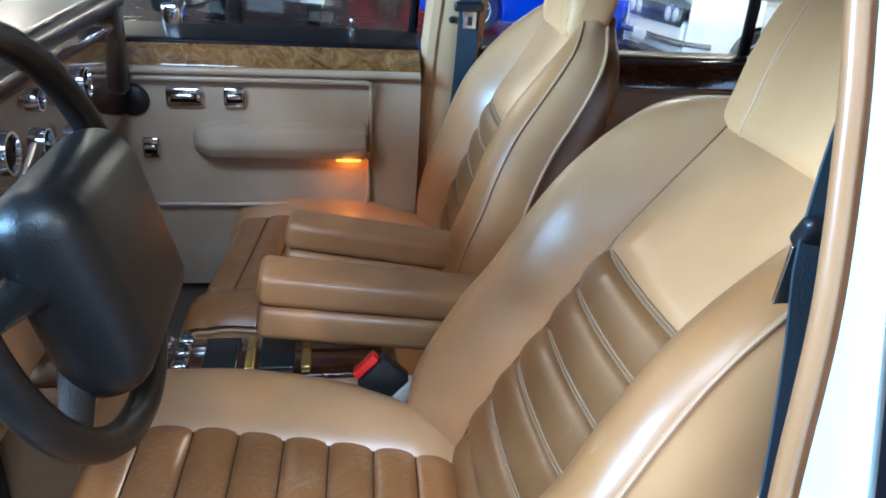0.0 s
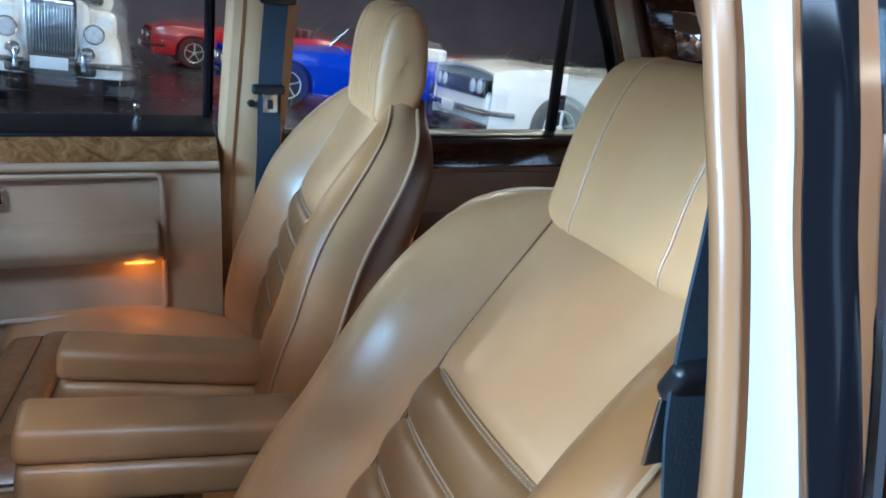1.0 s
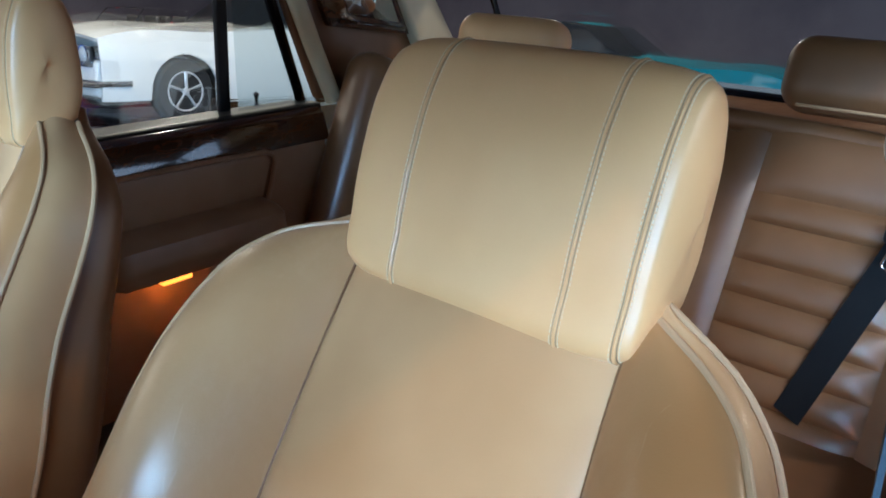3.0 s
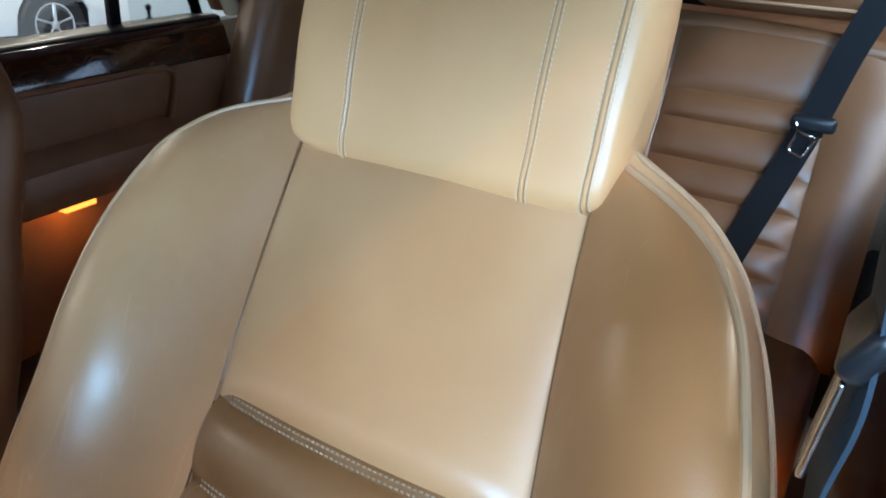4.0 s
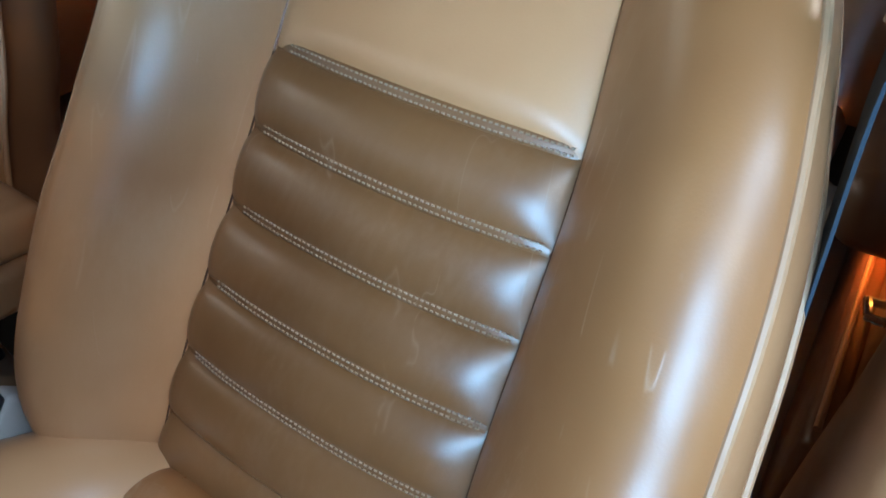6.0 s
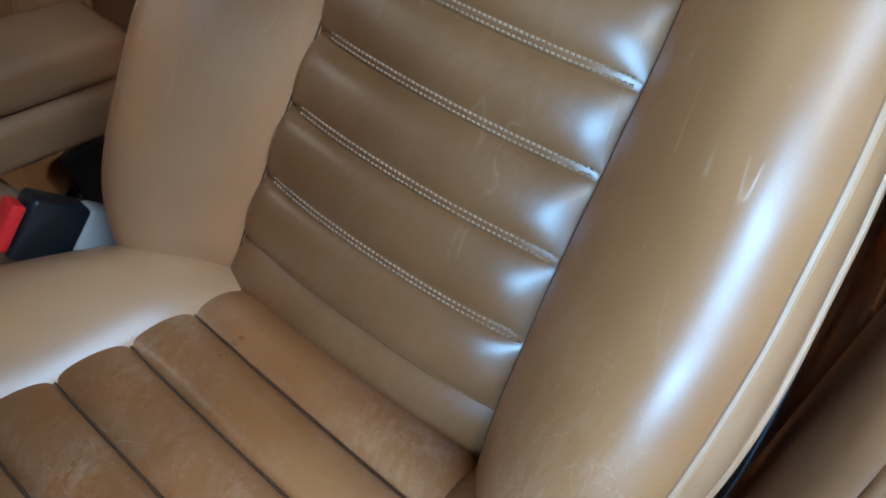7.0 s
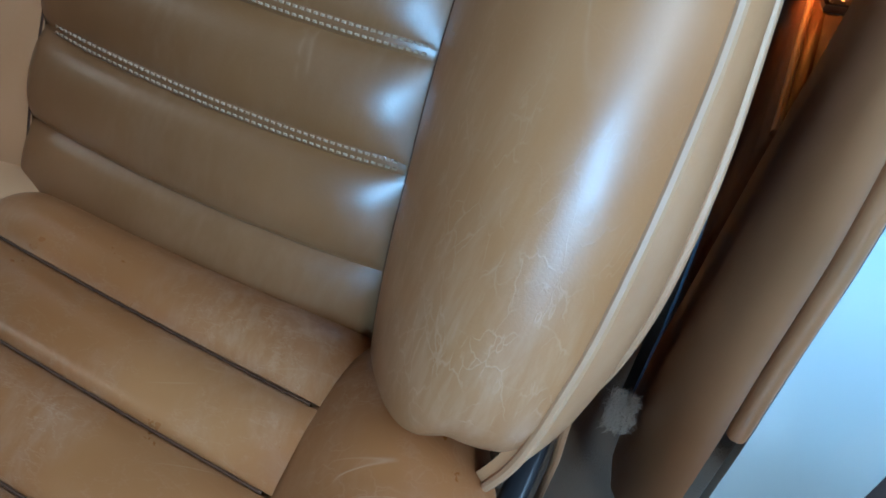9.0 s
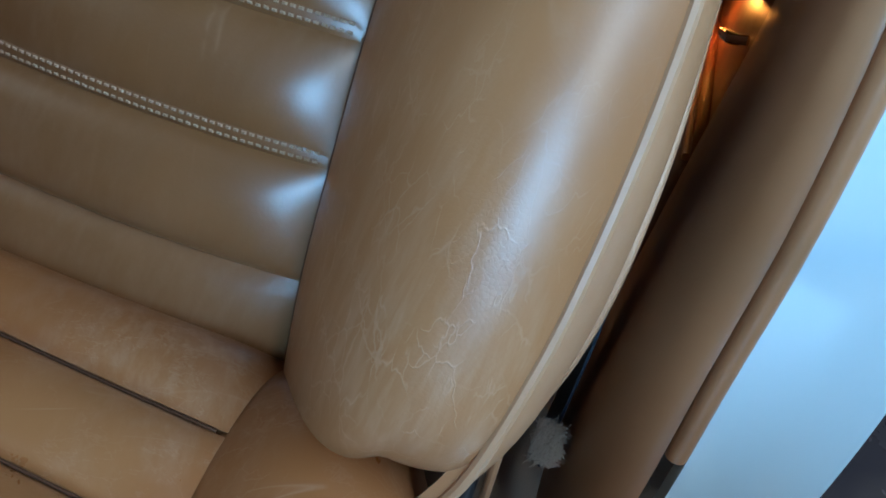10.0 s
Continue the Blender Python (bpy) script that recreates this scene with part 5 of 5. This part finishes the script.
for sgn, y0 in ((-1, -0.44), (1, 1.31)):
    for x0, x1, nm in ((-2.80, -1.07, "front_wing"), (1.05, 2.35, "rear_wing")):
        xs, vv = np.linspace(x0, x1, 40)[:, None], np.linspace(0, 1, 12)[None, :]
        xc = -2.05 if nm == "front_wing" else 1.45
        low = np.where(np.abs(xs - xc) < 0.40, 0.33 + np.sqrt(np.clip(0.40**2 - (xs - xc) ** 2, 0, None)), 0.24)
        top = 0.90 - 0.05 * np.clip((np.abs(xs - 0.1) - 1.8) / 1.0, 0, 1) ** 2
        P = np.stack([xs + 0 * vv, y0 + sgn * (0.05 * np.sin(np.pi * (0.2 + 0.6 * vv)) - 0.03) + 0 * xs, low + (top - low) * vv], -1)
        under(part(nm, padded_bm(P[:: sgn], 0.02), white_paint), body)
    for xc in (-2.05, 1.45):
        w = under(part("wheel", lathe_bm([(0.21, -0.09), (0.31, -0.10), (0.335, -0.07), (0.335, 0.07), (0.31, 0.10), (0.22, 0.095)], (xc, y0 - sgn * 0.09, 0.335), "y", 36), black_plastic, None, "black tyre with bright wheel disc"), body)
        o = part("wheel_disc", lathe_bm([(0.22, 0.06), (0.19, 0.085), (0.08, 0.075), (0.05, 0.10), (0.001, 0.105)], (xc, y0 - sgn * 0.09, 0.335), "y", 36, m=Matrix.Scale(sgn, 4, (0, 1, 0))), chrome)
        o.parent = w
under(part("boot_lid", rbox_bm((1.98, 0.435, 0.88), (0.72, 1.62, 0.10), 0.04, 4), white_paint), body)
under(part("tail_panel", rbox_bm((2.33, 0.435, 0.58), (0.06, 1.70, 0.62), 0.02, 3), white_paint), body)
under(part("front_panel", rbox_bm((-2.77, 0.435, 0.58), (0.06, 1.66, 0.56), 0.02, 3), white_paint), body)
under(part("underbody", rbox_bm((-0.2, 0.435, 0.225), (4.6, 1.3, 0.03), 0.01), dark_gap), body)

# tuft of fleece by the runner, and the loose cushion cords
tuft = bmesh.new()
rnd = random.Random(4)
for k in range(1100):
    b0 = Vector((-0.055 + rnd.uniform(-0.014, 0.014), -0.310 + rnd.uniform(-0.012, 0.008), 0.430 + rnd.uniform(-0.014, 0.010)))
    d0 = Vector((rnd.uniform(-0.3, 0.9), rnd.uniform(-1, 0.2), rnd.uniform(-0.2, 0.9))).normalized() * rnd.uniform(0.004, 0.011)
    tube_bm([b0, b0 + d0 * 0.6 + Vector((0, 0, 0.002)), b0 + d0], [0.00028, 0.00026, 0.00012], 3, tuft)
tagged(part("fleece_tuft", tuft, fleece), "pale tuft of sheepskin beside the seat runner", "sheepskin", kind="stuff")
cord = tagged(part("loose_cord", tube_bm([(-0.135, -0.268, 0.55), (-0.132, -0.276, 0.50), (-0.128, -0.280, 0.44), (-0.125, -0.280, 0.31)], 0.0035, 8), piping_mat), "thin tan cord hanging beside the seat", "cord")

# daylight passes the panes
for o in scene.collection.objects:
    if o.name.startswith(("window_glass", "quarter_glass")):
        o.visible_shadow = False

# the whole saloon takes its lean
for o in list(scene.collection.objects):
    if o.parent is None and o.type in ("MESH", "EMPTY"):
        o.matrix_basis = LEAN @ o.matrix_basis

# ---------------- showroom ----------------
fixed("floor", rbox_bm((5.0, 8.0, -0.05), (30, 34, 0.10), 0.0), floor_mat, "dark polished showroom floor", "floor", smooth=False)
fixed("ceiling", rbox_bm((5.0, 8.0, 4.65), (30, 34, 0.1), 0.0), dark_wall, "dark showroom ceiling", "ceiling", smooth=False)
fixed("wall_back", rbox_bm((5.0, 24.0, 2.3), (30, 0.2, 4.6), 0.0), dark_wall, "dark painted showroom wall", "wall", smooth=False)
fixed("wall_right", rbox_bm((19.0, 8.0, 2.3), (0.2, 34, 4.6), 0.0), dark_wall, "dark showroom wall", "wall", smooth=False)


def window_wall(name, axis, at, lo, hi, holes, label):
    """A wall with real openings: piers, a sill and a head."""
    o = thing(name, (at, 0, 0) if axis == "x" else (0, at, 0), label, "wall", kind="structure")

    def slab(a, b, z0, z1):
        c, s = ((a + b) / 2, (z0 + z1) / 2), (b - a, z1 - z0)
        if axis == "x":
            q = rbox_bm((at, c[0], c[1]), (0.2, s[0], s[1]), 0.0)
        else:
            q = rbox_bm((c[0], at, c[1]), (s[0], 0.2, s[1]), 0.0)
        under(part("wall_panel", q, dark_wall, smooth=False), o)

    edges = [lo] + [v for h in holes for v in h[:2]] + [hi]
    for a, b in zip(edges[::2], edges[1::2]):
        slab(a, b, 0, 4.6)
    for a, b, z0, z1 in holes:
        slab(a, b, 0, z0)
        slab(a, b, z1, 4.6)
    return o


window_wall("wall_street", "y", -6.2, -9, 19, [(-4.6, 1.4, 0.7, 3.8)], "dark shop wall with wide windows")
window_wall("wall_front", "x", -7.2, -8, 24, [(-4.0, -0.6, 0.9, 3.9), (1.0, 7.4, 0.9, 3.7)], "dark shop wall with two windows")

# ---------------- parked cars ----------------


def paint(name, c):
    m = material(name, c, 0.16, Coat_Weight=0.8, Coat_Roughness=0.03)
    n, l, b = wire(m)
    l.new(ramp(m, noise_node(m, 2.0, 3), ((0.3, tuple(v * 0.92 for v in c)), (0.7, c))), b.inputs["Base Color"])
    return m


tyre_mat = material("tyre_rubber", (0.012, 0.012, 0.013), 0.65)
alloy = material("polished_alloy", (0.72, 0.73, 0.74), 0.3, 0.4)
lamp_glass = material("lamp_glass", (0.75, 0.78, 0.8), 0.08, 0.3)
seat_dark = material("dark_trim", (0.03, 0.028, 0.028), 0.5)
plate_mat = material("plate", (0.7, 0.72, 0.74), 0.5)


def road_wheel(car, x, y, sgn, r=0.335):
    w = part("wheel", lathe_bm([(r * 0.62, -0.09), (r * 0.93, -0.10), (r, -0.075), (r, 0.075), (r * 0.93, 0.10), (r * 0.64, 0.095), (r * 0.60, 0.05)], (x, y, r), "y", 40), tyre_mat, car, "black tyre on a bright spoked rim")
    m = Matrix.Scale(sgn, 4, (0, 1, 0))
    part("rim", lathe_bm([(r * 0.64, 0.07), (r * 0.62, 0.095), (r * 0.57, 0.09), (r * 0.54, 0.03), (0.02, 0.02)], (x, y, r), "y", 40, m=m), alloy, w)
    for k in range(5):
        t = 2 * math.pi * k / 5 + 0.3
        c, s = math.cos(t), math.sin(t)
        part("rim_spoke", tube_bm([(x + c * 0.03, y + sgn * 0.075, r + s * 0.03), (x + c * r * 0.32, y + sgn * 0.085, r + s * r * 0.32), (x + c * r * 0.58, y + sgn * 0.08, r + s * r * 0.58)], [0.03, 0.024, 0.03], 8, flat=0.5), alloy, w)
    part("hub_cap", lathe_bm([(0.045, 0.07), (0.04, 0.10), (0.02, 0.108), (0.001, 0.11)], (x, y, r), "y", 20, m=m), alloy, w)
    return w


def coupe(name, m, colour, label, top="hard", stripe=None, length=4.7, wide=0.90, nose=0.80, group="parked cars"):
    """A long-bonnet car, nose towards -x, standing on its wheels, about its own middle."""
    car = tagged(new(name), label, "car", group)
    half = length / 2
    xf, xr, R, rw = -half + 0.88, half - 1.05, 0.39, 0.335
    belt = [(-half, nose - 0.02), (-half + 0.10, nose + 0.01), (-half + 1.3, nose + 0.06), (-0.35, nose + 0.10), (0.6, nose + 0.10), (1.2, nose + 0.13), (half - 0.5, nose + 0.10), (half, nose + 0.02)]
    plan = [(-half, wide - 0.06), (-half + 0.15, wide - 0.03), (-half + 0.8, wide - 0.01), (0.0, wide), (half - 0.8, wide - 0.01), (half - 0.1, wide - 0.07), (half, wide - 0.14)]
    x = np.unique(np.concatenate([np.linspace(-half, half, 61), xf + R * np.cos(np.linspace(0, np.pi, 25)), xr + R * np.cos(np.linspace(0, np.pi, 25))]))
    low = np.full_like(x, 0.20) + 0.06 * (np.abs(x) > half - 0.5)
    for xc in (xf, xr):
        inside = np.abs(x - xc) < R
        low[inside] = np.maximum(low[inside], rw + np.sqrt(np.clip(R**2 - (x[inside] - xc) ** 2, 0, None)) * 0.97)
    bz, pw = curve_through(belt, x), curve_through(plan, x)
    v = np.linspace(0, 1, 12)[None, :]
    for sgn in (1, -1):
        z = low[:, None] + (bz - low)[:, None] * v
        y = pw[:, None] - 0.05 * np.clip((z - 0.62) / 0.4, 0, 1) ** 2 - 0.06 * np.clip((0.45 - z) / 0.3, 0, 1) ** 2 + 0.012 * np.exp(-((z - 0.66) / 0.03) ** 2)
        part("body_side", padded_bm(np.stack([x[:, None] + 0 * v, sgn * y, z], -1)[:: -sgn], 0.03), colour, car)
        for xc in (xf, xr):
            a = np.linspace(0, np.pi, 20)
            arch = np.array([[(xc + R * math.cos(t), sgn * (wide - 0.03 - 0.25 * k), rw + 0.97 * R * math.sin(t)) for k in range(2)] for t in a])
            part("wheel_arch", padded_bm(arch, 0.01), dark_gap, car)
            road_wheel(car, xc, sgn * (wide - 0.12), sgn, rw)
        part("sill_trim", rbox_bm(((xf + xr) / 2, sgn * (wide - 0.05), 0.235), (xr - xf - 2 * R, 0.03, 0.05), 0.01), chrome, car)
        if stripe:
            for zz_, hh in ((0.40, 0.05), (0.345, 0.02)):
                part("side_stripe", rbox_bm(((xf + xr) / 2, sgn * (wide - 0.022), zz_), (xr - xf - 2.1 * R, 0.012, hh), 0.003), stripe, car)
        part("side_marker", rbox_bm((-half + 0.35, sgn * (wide - 0.035), 0.56), (0.09, 0.02, 0.035), 0.006), lamp_glass, car)
    # bonnet, deck and underside
    for x0, x1, nm in ((-half, -0.42, "bonnet"), (1.25, half, "boot_lid")):
        xs = np.linspace(x0, x1, 20)
        t = np.linspace(-1, 1, 17)[None, :]
        zt = curve_through(belt, xs)[:, None] + 0.045 * (1 - t**2) + 0.02 * np.exp(-(t / 0.25) ** 2) * (nm == "bonnet") * np.clip((xs[:, None] - x0) / 0.5, 0, 1)
        part(nm, padded_bm(np.stack([xs[:, None] + 0 * t, t * (curve_through(plan, xs)[:, None] - 0.055), zt], -1), 0.03), colour, car)
    part("underbody", rbox_bm((0, 0, 0.33), (length - 0.5, 2 * wide - 0.5, 0.22), 0.02), dark_gap, car)
    # nose and tail
    part("nose_panel", rbox_bm((-half + 0.06, 0, 0.47), (0.12, 2 * wide - 0.30, 0.36), 0.05, 4), colour, car)
    gr = part("grille", rbox_bm((-half - 0.005, 0, nose - 0.20), (0.06, 2 * wide - 0.42, 0.20), 0.02, 3), black_plastic, car, "black grille with chrome bars")
    for k in range(6):
        part("grille_bar", rbox_bm((-half - 0.038, 0, nose - 0.28 + 0.032 * k), (0.012, 2 * wide - 0.46, 0.008), 0.003), chrome, gr)
    for sgn in (1, -1):
        for k in range(2):
            hl = part("headlight", lathe_bm([(0.001, 0.035), (0.05, 0.028), (0.072, 0.008), (0.085, 0.012), (0.09, 0.0)], (-half - 0.03, sgn * (wide - 0.30 - 0.19 * k), nose - 0.18), "x", 28, m=Matrix.Scale(-1, 4, (1, 0, 0))), lamp_glass, car)
            part("headlight_ring", lathe_bm([(0.082, 0.0), (0.082, 0.02), (0.092, 0.02), (0.094, 0.0)], (-half - 0.03, sgn * (wide - 0.30 - 0.19 * k), nose - 0.18), "x", 28, m=Matrix.Scale(-1, 4, (1, 0, 0))), chrome, hl)
        part("tail_light", rbox_bm((half + 0.005, sgn * (wide - 0.36), 0.66), (0.03, 0.34, 0.10), 0.012), red_button, car)
    for e, zz_ in ((-1, 0.43), (1, 0.46)):
        pts = [(e * (half - 0.28), -wide + 0.03, zz_), (e * (half + 0.02), -wide + 0.10, zz_), (e * (half + 0.09), -wide + 0.35, zz_), (e * (half + 0.10), 0, zz_), (e * (half + 0.09), wide - 0.35, zz_), (e * (half + 0.02), wide - 0.10, zz_), (e * (half - 0.28), wide - 0.03, zz_)]
        part("bumper", tube_bm(pts, 0.055, 12, flat=0.7), chrome, car, "bright chrome bumper")
    part("number_plate", rbox_bm((-half - 0.155, 0, 0.43), (0.012, 0.34, 0.11), 0.004), plate_mat, car)
    # cabin
    bb = nose + 0.09
    if top == "hard":
        for sgn in (1, -1):
            side = [(-0.45, bb), (1.35, bb), (0.95, bb + 0.40), (0.25, bb + 0.43)]
            part("side_window", prism_bm(side, "y", sgn * (wide - 0.13), sgn * (wide - 0.115), 0.0), dark_glass, car)
        cab = [(-0.50, bb - 0.02), (0.22, bb + 0.43), (0.55, bb + 0.475), (0.98, bb + 0.42), (1.45, bb - 0.02)]
        part("glasshouse", prism_bm(cab, "y", -wide + 0.135, wide - 0.135, 0.03, 3), dark_glass, car)
        rs = np.linspace(0.20, 1.02, 12)[:, None]
        t = np.linspace(-1, 1, 13)[None, :]
        part("roof_panel", padded_bm(np.stack([rs + 0 * t, t * (wide - 0.14) + 0 * rs, bb + 0.45 + 0.035 * (1 - t**2) - 0.12 * ((rs - 0.6) / 0.5) ** 2], -1), 0.03), colour, car)
    else:
        part("cockpit", rbox_bm((0.45, 0, bb - 0.10), (1.65, 2 * wide - 0.26, 0.16), 0.04, 3), seat_dark, car)
        for sx in (0.15, 0.95):
            for sgn in (1, -1):
                part("seat_back", rbox_bm((sx + 0.22, sgn * 0.36, bb + 0.05), (0.14, 0.5, 0.34), 0.05, 4), seat_dark if stripe is None else plate_mat, car)
        fr = [(-0.45, -wide + 0.12, bb), (-0.12, -wide + 0.18, bb + 0.36), (-0.10, 0, bb + 0.38), (-0.12, wide - 0.18, bb + 0.36), (-0.45, wide - 0.12, bb)]
        ws = part("windscreen_frame", tube_bm(fr, 0.018, 8), chrome, car)
        part("windscreen", grid_bm([[(-0.45, -wide + 0.12, bb), (-0.45, wide - 0.12, bb)], [(-0.12, -wide + 0.18, bb + 0.36), (-0.12, wide - 0.18, bb + 0.36)]]), glass, ws)
    car.matrix_world = m
    return car


white2 = paint("ivory_white_paint", (0.80, 0.80, 0.77))
blue = paint("royal_blue_paint", (0.006, 0.045, 0.55))
red = paint("red_paint", (0.50, 0.012, 0.015))
brown = paint("olive_brown_paint", (0.16, 0.09, 0.03))
teal = paint("teal_paint", (0.015, 0.23, 0.30))
coupe("white_coupe", pose(6.48, 8.81, 0) @ Matrix.Scale(1.12, 4), white2, "white two-door coupe parked on the polished floor", "hard", nose=0.88)
coupe("blue_convertible", pose(3.47, 12.10, 0), blue, "blue open car with white side stripes parked behind", "open", white2, 4.6)
coupe("red_convertible", pose(2.60, 18.30, 0, 0, 0, 4), red, "red open car parked near the back wall", "open")
coupe("far_red_convertible", pose(9.6, 17.6, 0, 0, 0, 5), red, "red open car at the back of the showroom", "open")
coupe("brown_coupe", pose(11.5, 14.6, 0, 0, 0, 8), brown, "olive brown coupe at the back of the showroom", "hard")
coupe("teal_coupe", pose(10.2, 5.0, 0, 0, 0, 90), teal, "teal coupe parked behind the saloon", "hard", None, 5.2)
coupe("near_red_coupe", pose(3.6, -3.4, 0, 0, 0, 180), red, "red coupe parked on the near side", "hard")


def vintage(m):
    car = tagged(new("vintage_saloon"), "white vintage saloon with upright radiator grille and chrome bumper", "car", "parked cars")
    part("body", rbox_bm((1.9, 0, 0.80), (3.2, 1.45, 0.62), 0.12, 5), white2, car)
    part("bonnet", rbox_bm((0.75, 0, 0.90), (1.5, 0.85, 0.62), 0.16, 6), white2, car)
    part("cabin", rbox_bm((2.3, 0, 1.32), (1.9, 1.35, 0.55), 0.15, 6), white2, car)
    part("windscreen", rbox_bm((1.36, 0, 1.32), (0.03, 1.1, 0.34), 0.04, 3, m=Matrix.Rotation(radians(20), 4, "Y")), dark_glass, car)
    gr = part("radiator_shell", rbox_bm((-0.02, 0, 0.85), (0.10, 0.56, 0.72), 0.05, 4), chrome, car, "upright chrome radiator shell")
    for k in range(15):
        part("grille_slat", rbox_bm((-0.075, -0.225 + 0.032 * k, 0.83), (0.02, 0.010, 0.58), 0.003), brushed, gr)
    part("grille_core", rbox_bm((-0.062, 0, 0.83), (0.02, 0.48, 0.58), 0.004), black_plastic, gr)
    for sgn in (1, -1):
        xs = np.linspace(-0.12, 1.45, 26)
        a = np.linspace(0, np.pi, 15)
        P = []
        for x in xs:
            h = 0.30 + 0.62 * np.clip((x + 0.12) / 0.45, 0, 1) ** 0.45 if x < 0.45 else 0.92 - 0.38 * ((x - 0.45) / 1.0) ** 1.4
            P.append([(x, sgn * (0.53 + 0.25 * math.cos(t)), 0.30 + (h - 0.30) * math.sin(t) ** 0.6) for t in a])
        part("wing", padded_bm(np.array(P)[:: sgn], 0.02), white2, car, "swept white front wing")
        hl = part("headlight", lathe_bm([(0.001, 0.05), (0.07, 0.04), (0.105, 0.005), (0.12, 0.01), (0.125, -0.02), (0.08, -0.14), (0.01, -0.18)], (-0.10, sgn * 0.47, 0.82), "x", 28, m=Matrix.Scale(-1, 4, (1, 0, 0))), chrome, car)
        part("lens", lathe_bm([(0.001, 0.052), (0.07, 0.044), (0.10, 0.012)], (-0.103, sgn * 0.47, 0.82), "x", 28, m=Matrix.Scale(-1, 4, (1, 0, 0))), lamp_glass, hl)
        fl = part("fog_lamp", lathe_bm([(0.001, 0.035), (0.06, 0.03), (0.085, 0.0), (0.06, -0.08), (0.01, -0.10)], (-0.17, sgn * 0.40, 0.58), "x", 24, m=Matrix.Scale(-1, 4, (1, 0, 0))), chrome, car)
        for wx in (0.45, 3.0):
            road_wheel(car, wx, sgn * 0.66, sgn, 0.36)
        part("overrider", rbox_bm((-0.36, sgn * 0.36, 0.48), (0.07, 0.06, 0.22), 0.025, 4), chrome, car)
    part("bumper", tube_bm([(-0.10, -0.86, 0.46), (-0.27, -0.72, 0.46), (-0.33, 0, 0.46), (-0.27, 0.72, 0.46), (-0.10, 0.86, 0.46)], 0.06, 12, flat=0.6), chrome, car)
    part("number_plate", rbox_bm((-0.39, 0.0, 0.46), (0.012, 0.40, 0.14), 0.004), plate_mat, car)
    part("apron", rbox_bm((0.0, 0, 0.38), (0.3, 1.0, 0.16), 0.04, 3), dark_gap, car)
    car.matrix_world = m
    return car


vintage(pose(-1.06, 10.05, 0, 0, 0, 90))
